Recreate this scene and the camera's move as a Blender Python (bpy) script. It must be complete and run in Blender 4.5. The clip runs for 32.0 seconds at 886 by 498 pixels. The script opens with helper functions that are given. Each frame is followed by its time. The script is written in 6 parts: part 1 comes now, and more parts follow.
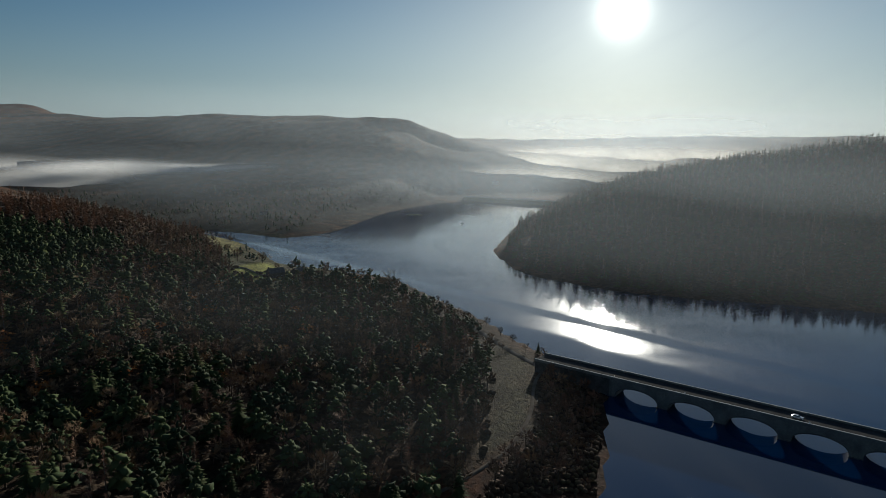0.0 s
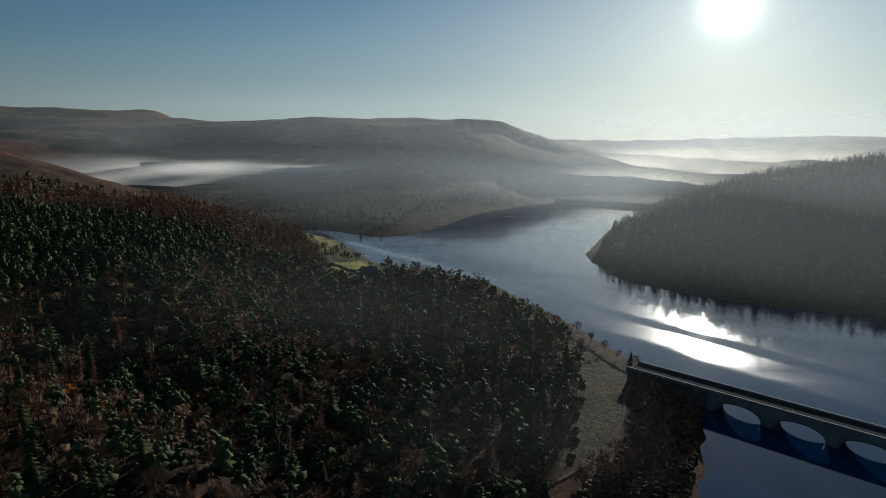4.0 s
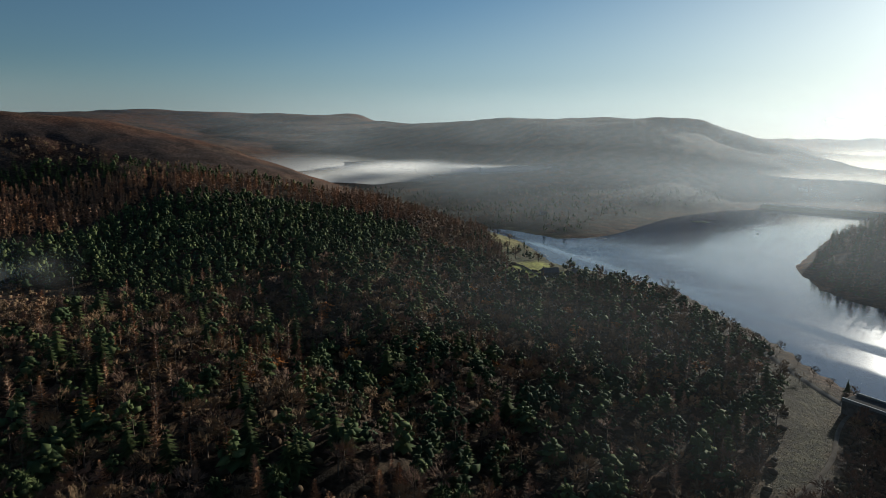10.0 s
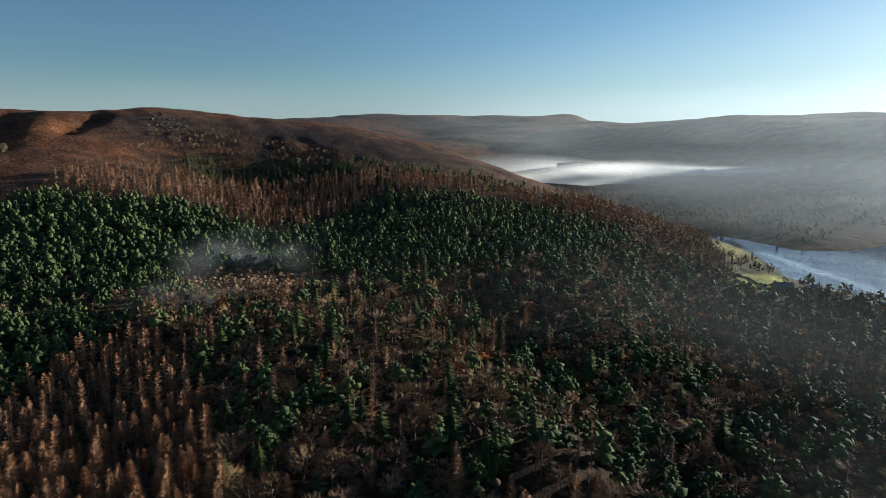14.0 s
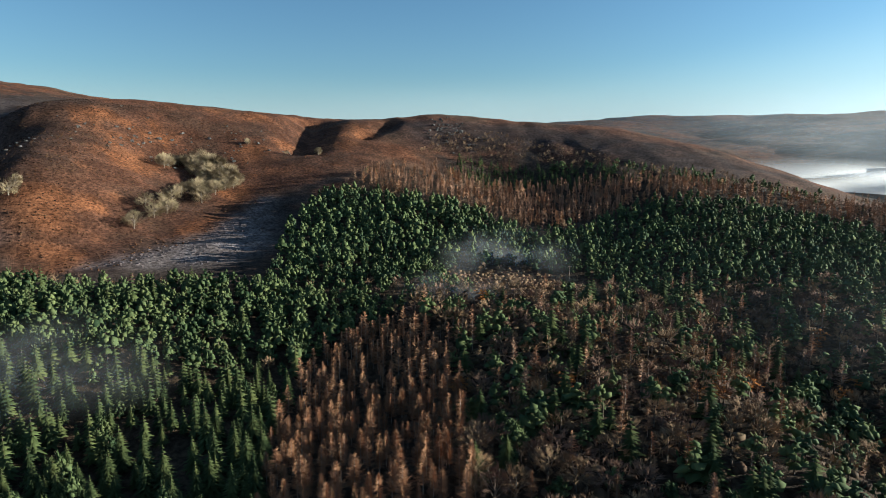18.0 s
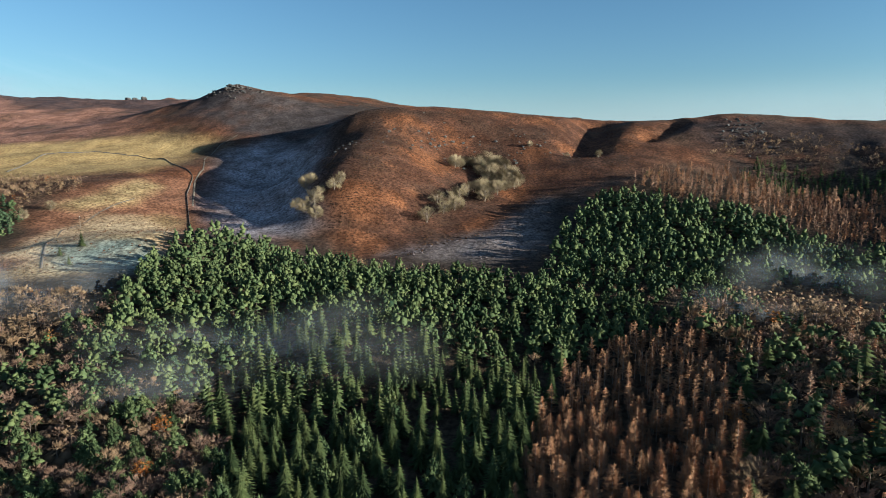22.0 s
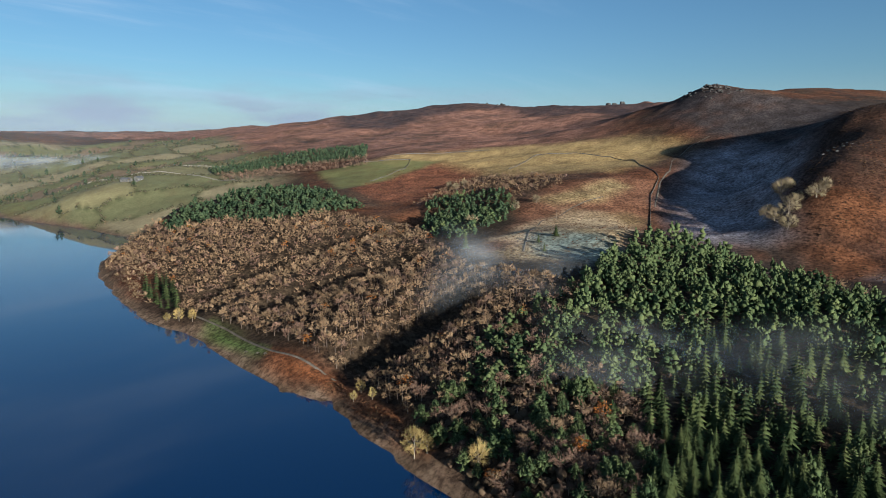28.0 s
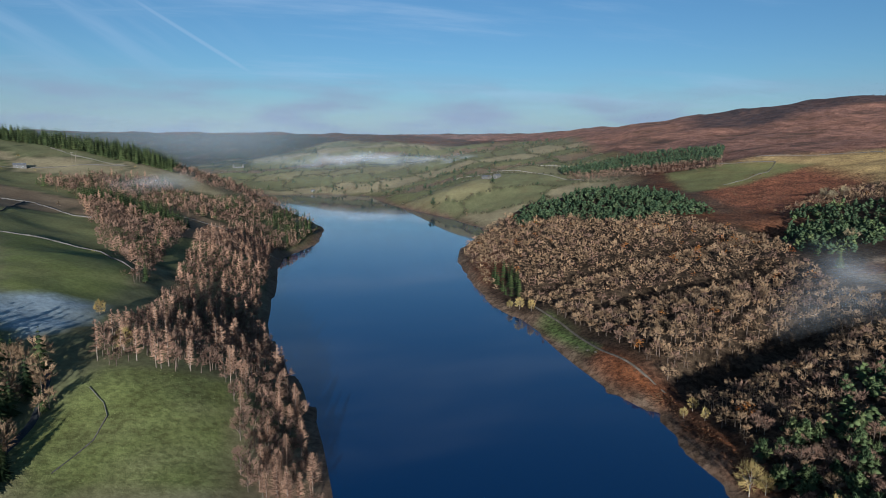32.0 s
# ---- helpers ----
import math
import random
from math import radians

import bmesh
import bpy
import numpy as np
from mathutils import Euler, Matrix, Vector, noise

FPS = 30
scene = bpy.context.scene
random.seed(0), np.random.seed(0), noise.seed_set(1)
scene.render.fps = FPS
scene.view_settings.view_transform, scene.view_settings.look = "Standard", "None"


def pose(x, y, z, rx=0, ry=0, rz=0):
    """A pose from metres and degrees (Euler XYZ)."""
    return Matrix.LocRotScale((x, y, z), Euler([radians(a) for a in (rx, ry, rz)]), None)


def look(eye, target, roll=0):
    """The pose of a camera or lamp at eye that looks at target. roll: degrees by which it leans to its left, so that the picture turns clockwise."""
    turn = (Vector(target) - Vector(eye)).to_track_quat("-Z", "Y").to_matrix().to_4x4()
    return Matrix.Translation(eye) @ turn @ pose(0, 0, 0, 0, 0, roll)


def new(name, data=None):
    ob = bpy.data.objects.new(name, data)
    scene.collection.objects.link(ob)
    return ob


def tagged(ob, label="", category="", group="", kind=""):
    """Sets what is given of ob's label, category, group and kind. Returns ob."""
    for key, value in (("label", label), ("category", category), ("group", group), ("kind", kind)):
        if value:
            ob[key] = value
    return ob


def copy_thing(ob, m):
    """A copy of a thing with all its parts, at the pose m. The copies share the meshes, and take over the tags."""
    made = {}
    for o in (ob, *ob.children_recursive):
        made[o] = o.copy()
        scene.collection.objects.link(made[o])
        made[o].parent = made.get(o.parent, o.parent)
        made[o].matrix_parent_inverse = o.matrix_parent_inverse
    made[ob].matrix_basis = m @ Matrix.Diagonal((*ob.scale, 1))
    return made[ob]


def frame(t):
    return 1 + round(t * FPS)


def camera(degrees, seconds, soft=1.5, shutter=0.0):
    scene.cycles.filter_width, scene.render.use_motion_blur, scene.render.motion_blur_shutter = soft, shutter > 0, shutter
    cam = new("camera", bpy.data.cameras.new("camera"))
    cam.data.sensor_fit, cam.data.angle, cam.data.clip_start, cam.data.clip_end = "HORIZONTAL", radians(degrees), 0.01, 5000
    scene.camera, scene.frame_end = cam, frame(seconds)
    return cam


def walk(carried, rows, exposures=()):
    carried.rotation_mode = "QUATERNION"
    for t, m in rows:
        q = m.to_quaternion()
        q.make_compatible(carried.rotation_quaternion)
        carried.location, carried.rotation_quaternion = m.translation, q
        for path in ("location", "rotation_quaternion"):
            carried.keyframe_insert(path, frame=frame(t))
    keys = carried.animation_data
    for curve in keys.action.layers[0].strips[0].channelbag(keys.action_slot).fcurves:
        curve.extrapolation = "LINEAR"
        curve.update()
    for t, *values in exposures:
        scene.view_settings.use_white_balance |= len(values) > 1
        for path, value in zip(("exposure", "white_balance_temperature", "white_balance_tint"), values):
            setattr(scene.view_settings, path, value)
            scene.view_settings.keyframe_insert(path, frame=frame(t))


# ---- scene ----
cam = camera(70.66, 32.0, 0.9)
EYE = (0.0, 0.0, 120.0)
PATH = [
    (0.0, pose(*EYE, 80.61, -0.69, -0.00)),
    (0.5, pose(*EYE, 80.64, -0.68, 1.18)),
    (1.0, pose(*EYE, 80.65, -0.66, 2.42)),
    (1.5, pose(*EYE, 80.65, -0.62, 3.66)),
    (2.0, pose(*EYE, 80.66, -0.64, 4.71)),
    (2.5, pose(*EYE, 80.66, -0.60, 5.60)),
    (3.0, pose(*EYE, 80.67, -0.62, 6.44)),
    (3.5, pose(*EYE, 80.66, -0.60, 7.32)),
    (5.5, pose(*EYE, 80.64, -0.48, 12.14)),
    (6.0, pose(*EYE, 80.63, -0.51, 13.43)),
    (6.5, pose(*EYE, 80.62, -0.47, 14.66)),
    (7.0, pose(*EYE, 80.61, -0.48, 15.94)),
    (7.5, pose(*EYE, 80.61, -0.46, 17.21)),
    (8.0, pose(*EYE, 80.61, -0.48, 18.49)),
    (8.5, pose(*EYE, 80.58, -0.43, 20.03)),
    (9.0, pose(*EYE, 80.56, -0.45, 21.73)),
    (9.5, pose(*EYE, 80.55, -0.41, 23.43)),
    (10.0, pose(*EYE, 80.55, -0.38, 25.15)),
    (10.5, pose(*EYE, 80.55, -0.33, 27.03)),
    (11.0, pose(*EYE, 80.53, -0.36, 29.12)),
    (11.5, pose(*EYE, 80.52, -0.30, 31.27)),
    (12.0, pose(*EYE, 80.53, -0.27, 33.47)),
    (12.5, pose(*EYE, 80.52, -0.17, 35.78)),
    (13.0, pose(*EYE, 80.53, -0.12, 38.62)),
    (13.5, pose(*EYE, 80.53, -0.08, 41.46)),
    (14.0, pose(*EYE, 80.54, -0.08, 44.28)),
    (14.5, pose(*EYE, 80.56, -0.08, 47.16)),
    (16.5, pose(*EYE, 80.71, 0.07, 58.61)),
    (17.0, pose(*EYE, 80.74, 0.06, 61.72)),
    (17.5, pose(*EYE, 80.78, 0.07, 64.84)),
    (18.0, pose(*EYE, 80.82, 0.07, 67.95)),
    (18.5, pose(*EYE, 80.85, 0.05, 71.04)),
    (19.0, pose(*EYE, 80.88, 0.01, 74.14)),
    (19.5, pose(*EYE, 80.89, 0.02, 77.17)),
    (20.0, pose(*EYE, 80.94, 0.01, 80.10)),
    (20.5, pose(*EYE, 80.97, 0.02, 83.11)),
    (21.0, pose(*EYE, 80.99, 0.00, 86.28)),
    (21.5, pose(*EYE, 81.02, -0.04, 89.57)),
    (22.0, pose(*EYE, 81.05, -0.00, 92.92)),
    (22.5, pose(*EYE, 81.07, -0.06, 96.31)),
    (23.0, pose(*EYE, 81.09, -0.08, 99.68)),
    (23.5, pose(*EYE, 81.08, -0.02, 103.05)),
    (24.0, pose(*EYE, 81.08, -0.09, 106.40)),
    (24.5, pose(*EYE, 81.11, -0.16, 109.56)),
    (25.0, pose(*EYE, 81.09, -0.19, 113.01)),
    (25.5, pose(*EYE, 81.10, -0.16, 116.42)),
    (27.5, pose(*EYE, 81.11, -0.21, 130.16)),
    (28.0, pose(*EYE, 81.12, -0.25, 133.57)),
    (28.5, pose(*EYE, 81.12, -0.25, 136.94)),
    (29.0, pose(*EYE, 81.10, -0.25, 140.49)),
    (29.5, pose(*EYE, 81.07, -0.33, 144.66)),
    (30.0, pose(*EYE, 81.05, -0.34, 148.91)),
    (30.5, pose(*EYE, 81.06, -0.23, 153.13)),
    (31.0, pose(*EYE, 80.99, -0.36, 157.34)),
    (31.5, pose(*EYE, 80.95, -0.43, 161.28)),
    (32.0, pose(*EYE, 81.00, -0.43, 164.32)),
]
EXPOSURES = [(0.0, -0.06, 6050, 3), (9.0, 0.30, 6100, 3), (14.0, 1.10, 5950, 3), (19.0, 1.66, 5750, 0), (25.0, 1.46, 5700, 1), (28.0, 1.16, 5600, 3), (32.0, 0.86, 5250, 4)]
walk(cam, PATH, EXPOSURES)

# ---- sky and sun ----
SUN_TURN, SUN_RISE = radians(15.2), radians(9.8)
world = bpy.data.worlds.new("sky")
scene.world = world
world.use_nodes = True
wn, wl = world.node_tree.nodes, world.node_tree.links
wn.clear()
sky = wn.new("ShaderNodeTexSky")
sky.sky_type, sky.sun_disc = "NISHITA", False
sky.sun_elevation, sky.sun_rotation = SUN_RISE, SUN_TURN
sky.altitude, sky.air_density, sky.dust_density, sky.ozone_density = 300, 1.0, 0.3, 3.0
# thin high cloud, thicker low down to the north
aim = wn.new("ShaderNodeTexCoord")
axes = wn.new("ShaderNodeSeparateXYZ")
wl.new(aim.outputs["Generated"], axes.inputs[0])


def wmath(op, a, b=0.0, c=0.0):
    x = wn.new("ShaderNodeMath")
    x.operation = op
    for sock, val in zip(x.inputs, (a, b, c)):
        if hasattr(val, "is_linked"):
            wl.new(val, sock)
        else:
            sock.default_value = val
    return x.outputs[0]


def wsmooth(v, lo, hi):
    x = wn.new("ShaderNodeMapRange")
    x.interpolation_type = "SMOOTHSTEP"
    wl.new(v, x.inputs[0])
    x.inputs[1].default_value, x.inputs[2].default_value = lo, hi
    return x.outputs[0]


high = wmath("ADD", axes.outputs[2], 0.10)
flat = wn.new("ShaderNodeCombineXYZ")
wl.new(wmath("DIVIDE", axes.outputs[0], high), flat.inputs[0])
wl.new(wmath("DIVIDE", axes.outputs[1], high), flat.inputs[1])
turned = wn.new("ShaderNodeMapping")
turned.inputs["Rotation"].default_value, turned.inputs["Scale"].default_value = (0, 0, radians(35)), (0.35, 1.3, 1)
wl.new(flat.outputs[0], turned.inputs[0])
cirrus = wn.new("ShaderNodeTexNoise")
cirrus.inputs["Scale"].default_value, cirrus.inputs["Detail"].default_value, cirrus.inputs["Roughness"].default_value = 1.1, 8, 0.62
wl.new(turned.outputs[0], cirrus.inputs["Vector"])
north = wsmooth(wmath("MULTIPLY", axes.outputs[1], -1.0), 0.35, 0.95)
wisp = wmath("MULTIPLY", wmath("MULTIPLY", wsmooth(cirrus.outputs[0], 0.47, 0.75), north), 0.45)
def wdot(v):
    x = wn.new("ShaderNodeVectorMath")
    x.operation = "DOT_PRODUCT"
    wl.new(aim.outputs["Generated"], x.inputs[0])
    x.inputs[1].default_value = v
    return x.outputs["Value"]


# streaks of cirrus and an old vapour trail, all on one slant
across, lengthwise = wdot((0.5158, -0.0865, -0.8523)), wdot((-0.8516, -0.1601, -0.4992))
slant = wn.new("ShaderNodeCombineXYZ")
wl.new(wmath("MULTIPLY", across, 26.0), slant.inputs[0])
wl.new(wmath("MULTIPLY", lengthwise, 3.2), slant.inputs[1])
streak = wn.new("ShaderNodeTexNoise")
streak.inputs["Scale"].default_value, streak.inputs["Detail"].default_value, streak.inputs["Roughness"].default_value = 1.0, 5, 0.55
wl.new(slant.outputs[0], streak.inputs["Vector"])
streaky = wmath("MULTIPLY", wmath("MULTIPLY", wsmooth(streak.outputs[0], 0.44, 0.78), wsmooth(wmath("MULTIPLY", across, -1.0), -0.30, -0.02)), wmath("MULTIPLY", wsmooth(axes.outputs[0], -0.12, 0.40), 0.34))
trail = wmath("MULTIPLY", wmath("SUBTRACT", 1.0, wsmooth(wmath("ABSOLUTE", across), 0.0006, 0.0042)), wmath("SUBTRACT", 1.0, wsmooth(wmath("ABSOLUTE", lengthwise), 0.06, 0.11)))
wisp = wmath("MAXIMUM", wisp, wmath("MAXIMUM", streaky, wmath("MULTIPLY", trail, 0.28)))
low = wn.new("ShaderNodeMapping")
low.inputs["Scale"].default_value = (7, 7, 34)
wl.new(aim.outputs["Generated"], low.inputs[0])
bank = wn.new("ShaderNodeTexNoise")
bank.inputs["Scale"].default_value, bank.inputs["Detail"].default_value = 1.0, 6
wl.new(low.outputs[0], bank.inputs["Vector"])
band = wmath("MULTIPLY", wsmooth(axes.outputs[2], -0.02, 0.01), wmath("SUBTRACT", 1.0, wsmooth(axes.outputs[2], 0.05, 0.13)))
grey = wmath("MULTIPLY", wmath("MULTIPLY", wsmooth(bank.outputs[0], 0.36, 0.66), band), wmath("MULTIPLY", north, 0.95))
sheer = wn.new("ShaderNodeMix")
sheer.data_type = "RGBA"
wl.new(wisp, sheer.inputs[0])
wl.new(sky.outputs[0], sheer.inputs[6])
sheer.inputs[7].default_value = (5.5, 6.2, 7.2, 1)
dull = wn.new("ShaderNodeMix")
dull.data_type = "RGBA"
wl.new(grey, dull.inputs[0])
dull.inputs[7].default_value = (3.5, 3.9, 4.7, 1)
# the bright ring of sky round the sun
toward = wn.new("ShaderNodeVectorMath")
toward.operation = "DOT_PRODUCT"
wl.new(aim.outputs["Generated"], toward.inputs[0])
toward.inputs[1].default_value = (math.sin(SUN_TURN) * 0.981, math.cos(SUN_TURN) * 0.981, 0.195)
close = wmath("MAXIMUM", toward.outputs["Value"], 0.0)
ring = wmath("ADD", wmath("MULTIPLY", wmath("POWER", close, 2000), 14.0), wmath("ADD", wmath("MULTIPLY", wmath("POWER", close, 200), 3.0), wmath("MULTIPLY", wmath("POWER", close, 22), 1.3)))
halo = wn.new("ShaderNodeMix")
halo.data_type, halo.blend_type = "RGBA", "ADD"
halo.inputs[0].default_value = 1.0
tone = wn.new("ShaderNodeCombineXYZ")
for i, f in enumerate((1.0, 0.95, 0.84)):
    wl.new(wmath("MULTIPLY", ring, f), tone.inputs[i])
# pale haze along the horizon, brightest below the sun
wide_glow, near_glow = wmath("POWER", close, 3), wmath("POWER", close, 14)
hazy = wn.new("ShaderNodeMix")
hazy.data_type = "RGBA"
wl.new(wmath("MULTIPLY", wmath("SUBTRACT", 1.0, wsmooth(wmath("DIVIDE", axes.outputs[2], wmath("ADD", wmath("MULTIPLY", wide_glow, 0.24), 0.12)), -0.15, 1.0)), 0.85), hazy.inputs[0])
pale = wn.new("ShaderNodeCombineXYZ")
for i, (base, wide, near) in enumerate(((3.6, 3.1, 4.6), (4.2, 3.8, 3.8), (4.8, 3.7, 3.1))):
    wl.new(wmath("ADD", base, wmath("ADD", wmath("MULTIPLY", wide_glow, wide), wmath("MULTIPLY", near_glow, near))), pale.inputs[i])
wl.new(sheer.outputs[2], hazy.inputs[6])
wl.new(pale.outputs[0], hazy.inputs[7])
wl.new(hazy.outputs[2], dull.inputs[6])
wl.new(dull.outputs[2], halo.inputs[6])
wl.new(tone.outputs[0], halo.inputs[7])
wb = wn.new("ShaderNodeBackground")
wb.inputs["Strength"].default_value = 0.05
wo = wn.new("ShaderNodeOutputWorld")
# the whole sky is brighter on the sun's side
sunward = wmath("ADD", 1.0, wmath("MULTIPLY", wsmooth(toward.outputs["Value"], 0.20, 0.90), 0.2))
lift = wn.new("ShaderNodeVectorMath")
lift.operation = "SCALE"
wl.new(halo.outputs[2], lift.inputs[0])
wl.new(sunward, lift.inputs["Scale"])
wl.new(lift.outputs[0], wb.inputs[0])
wl.new(wb.outputs[0], wo.inputs[0])
sun = new("sun", bpy.data.lights.new("sun", "SUN"))
sun.data.energy, sun.data.angle, sun.data.color = 5.0, radians(0.53), (1.0, 0.90, 0.78)
sun.matrix_world = look((0, 0, 0), (-math.sin(SUN_TURN) * math.cos(SUN_RISE), -math.cos(SUN_TURN) * math.cos(SUN_RISE), -math.sin(SUN_RISE)))

# ---- materials ----
def material(name):
    m = bpy.data.materials.new(name)
    m.use_nodes = True
    return m, m.node_tree.nodes, m.node_tree.links, m.node_tree.nodes["Principled BSDF"]


def noise_node(n, l, scale, detail=4.0, rough=0.6, coord=None):
    t = n.new("ShaderNodeTexNoise")
    t.inputs["Scale"].default_value, t.inputs["Detail"].default_value, t.inputs["Roughness"].default_value = scale, detail, rough
    if coord is None:
        coord = n.new("ShaderNodeNewGeometry").outputs["Position"]
    l.new(coord, t.inputs["Vector"])
    return t


def ramp(n, l, fac, stops):
    r = n.new("ShaderNodeValToRGB")
    for k, (pos, col) in enumerate(stops):
        e = r.color_ramp.elements[k] if k < 2 else r.color_ramp.elements.new(pos)
        e.position, e.color = pos, (*col, 1)
    l.new(fac, r.inputs[0])
    return r


def mix(n, l, fac, a, b, how="MIX"):
    x = n.new("ShaderNodeMix")
    x.data_type, x.blend_type = "RGBA", how
    for sock, val in ((x.inputs[0], fac), (x.inputs[6], a), (x.inputs[7], b)):
        if hasattr(val, "is_linked"):
            l.new(val, sock)
        elif isinstance(val, (int, float)):
            sock.default_value = val
        else:
            sock.default_value = (*val, 1)
    return x.outputs[2]


def mathn(n, l, op, a, b=0.0):
    x = n.new("ShaderNodeMath")
    x.operation = op
    for sock, val in ((x.inputs[0], a), (x.inputs[1], b)):
        if hasattr(val, "is_linked"):
            l.new(val, sock)
        else:
            sock.default_value = val
    return x.outputs[0]


def surface(name, colors, scale=0.5, fine=4.0, rough=0.85, bump=0.3, spec=0.2, metal=0.0):
    """A plain weathered surface: colour varies at two scales, with fine relief."""
    m, n, l, p = material(name)
    big, small = noise_node(n, l, scale), noise_node(n, l, fine, 6)
    c = ramp(n, l, big.outputs[0], [(0.3, colors[0]), (0.7, colors[1])]).outputs[0]
    c = mix(n, l, 0.35, c, ramp(n, l, small.outputs[0], [(0.3, (0.25, 0.25, 0.25)), (0.7, (0.75, 0.75, 0.75))]).outputs[0], "OVERLAY")
    l.new(c, p.inputs["Base Color"])
    p.inputs["Roughness"].default_value, p.inputs["Metallic"].default_value = rough, metal
    p.inputs["Specular IOR Level"].default_value = spec
    if bump:
        b = n.new("ShaderNodeBump")
        b.inputs["Strength"].default_value = bump
        l.new(small.outputs[0], b.inputs["Height"])
        l.new(b.outputs[0], p.inputs["Normal"])
    return m


def foliage(name, dark, light, tint, patch=0.12):
    """Needles or twigs: each tree has its own tone, each spray a little of its own."""
    m, n, l, p = material(name)
    big = noise_node(n, l, patch, 2)
    geo, info, own = n.new("ShaderNodeNewGeometry"), n.new("ShaderNodeObjectInfo"), n.new("ShaderNodeAttribute")
    own.attribute_name = "tone"
    tree = mathn(n, l, "FRACT", mathn(n, l, "ADD", own.outputs["Fac"], info.outputs["Random"]))
    each = mathn(n, l, "ADD", mathn(n, l, "MULTIPLY", tree, 0.58), mathn(n, l, "MULTIPLY", geo.outputs["Random Per Island"], 0.26))
    c = ramp(n, l, each, [(0.0, dark), (1.0, light)]).outputs[0]
    f = ramp(n, l, big.outputs[0], [(0.42, (0, 0, 0)), (0.68, (1, 1, 1))]).outputs[0]
    c = mix(n, l, f, c, mix(n, l, 0.6, c, tint))
    l.new(c, p.inputs["Base Color"])
    p.inputs["Roughness"].default_value = 0.75
    p.inputs["Specular IOR Level"].default_value = 0.03
    return m


PINE = foliage("pine_needles", (0.014, 0.027, 0.013), (0.098, 0.124, 0.050), (0.125, 0.136, 0.050))
SPRUCE = foliage("spruce_needles", (0.007, 0.014, 0.007), (0.082, 0.103, 0.038), (0.108, 0.117, 0.040))
LARCH = foliage("larch_twigs", (0.17, 0.086, 0.046), (0.40, 0.212, 0.115), (0.36, 0.18, 0.092))
BARE = foliage("bare_twigs", (0.082, 0.053, 0.031), (0.300, 0.198, 0.116), (0.27, 0.165, 0.088))
DULL_LARCH = foliage("dull_larch_twigs", (0.13, 0.075, 0.050), (0.36, 0.212, 0.136), (0.33, 0.185, 0.112))
DARK_PINE = foliage("dark_pine_needles", (0.011, 0.022, 0.012), (0.060, 0.084, 0.042), (0.080, 0.094, 0.041))
RUST = foliage("rust_leaves", (0.16, 0.050, 0.014), (0.36, 0.14, 0.034), (0.36, 0.18, 0.05))
MOOR_TREE = foliage("pale_birch_twigs", (0.11, 0.082, 0.052), (0.32, 0.245, 0.150), (0.30, 0.235, 0.125))
PURPLE = foliage("purple_brown_twigs", (0.058, 0.037, 0.027), (0.250, 0.153, 0.105), (0.21, 0.122, 0.080))
WILLOW = foliage("pale_twigs", (0.14, 0.10, 0.035), (0.38, 0.28, 0.11), (0.36, 0.24, 0.09))
BARK = surface("bark", ((0.05, 0.035, 0.025), (0.16, 0.12, 0.09)), 0.8, 6.0)
PALE_BARK = surface("pale_bark", ((0.12, 0.09, 0.07), (0.28, 0.23, 0.18)), 0.8, 6.0)

# land: the cover colour comes with the ground sheet, the grain from here
LAND, n, l, p = material("land")
cover = n.new("ShaderNodeVertexColor")
cover.layer_name = "cover"
g1, g2, g3 = noise_node(n, l, 0.35, 6, 0.7), noise_node(n, l, 0.045, 5, 0.65), noise_node(n, l, 1.6, 3, 0.7)
c = mix(n, l, mathn(n, l, "MULTIPLY", cover.outputs[1], 0.75), cover.outputs[0], ramp(n, l, g1.outputs[0], [(0.40, (0.16, 0.14, 0.13)), (0.60, (0.84, 0.84, 0.82))]).outputs[0], "OVERLAY")
c = mix(n, l, mathn(n, l, "MULTIPLY", cover.outputs[1], 0.6), c, ramp(n, l, g2.outputs[0], [(0.40, (0.26, 0.24, 0.22)), (0.60, (0.76, 0.76, 0.76))]).outputs[0], "OVERLAY")
l.new(c, p.inputs["Base Color"])
p.inputs["Roughness"].default_value, p.inputs["Specular IOR Level"].default_value = 0.95, 0.1
b = n.new("ShaderNodeBump")
l.new(mathn(n, l, "MULTIPLY", cover.outputs[1], 0.65), b.inputs["Strength"])
b.inputs["Distance"].default_value = 1.6
l.new(mathn(n, l, "ADD", g1.outputs[0], mathn(n, l, "MULTIPLY", g3.outputs[0], 0.4)), b.inputs["Height"])
l.new(b.outputs[0], p.inputs["Normal"])

# water: calm, with a few wind-ruffled lanes
WATER, n, l, p = material("reservoir_water")
geo = n.new("ShaderNodeNewGeometry")
stretch = n.new("ShaderNodeMapping")
stretch.inputs["Rotation"].default_value, stretch.inputs["Scale"].default_value = (0, 0, radians(-25)), (0.006, 0.03, 0.02)
l.new(geo.outputs["Position"], stretch.inputs["Vector"])
lanes = noise_node(n, l, 1.0, 3, 0.5, stretch.outputs[0])
apart = n.new("ShaderNodeSeparateXYZ")
l.new(geo.outputs["Position"], apart.inputs[0])
waver = noise_node(n, l, 0.02, 3, 0.5)
# a breeze lies north-west to south-east over the water, with a calm slick through it
along_breeze = mathn(n, l, "ADD", mathn(n, l, "ADD", apart.outputs[0], apart.outputs[1]), mathn(n, l, "MULTIPLY", waver.outputs[0], 22.0))


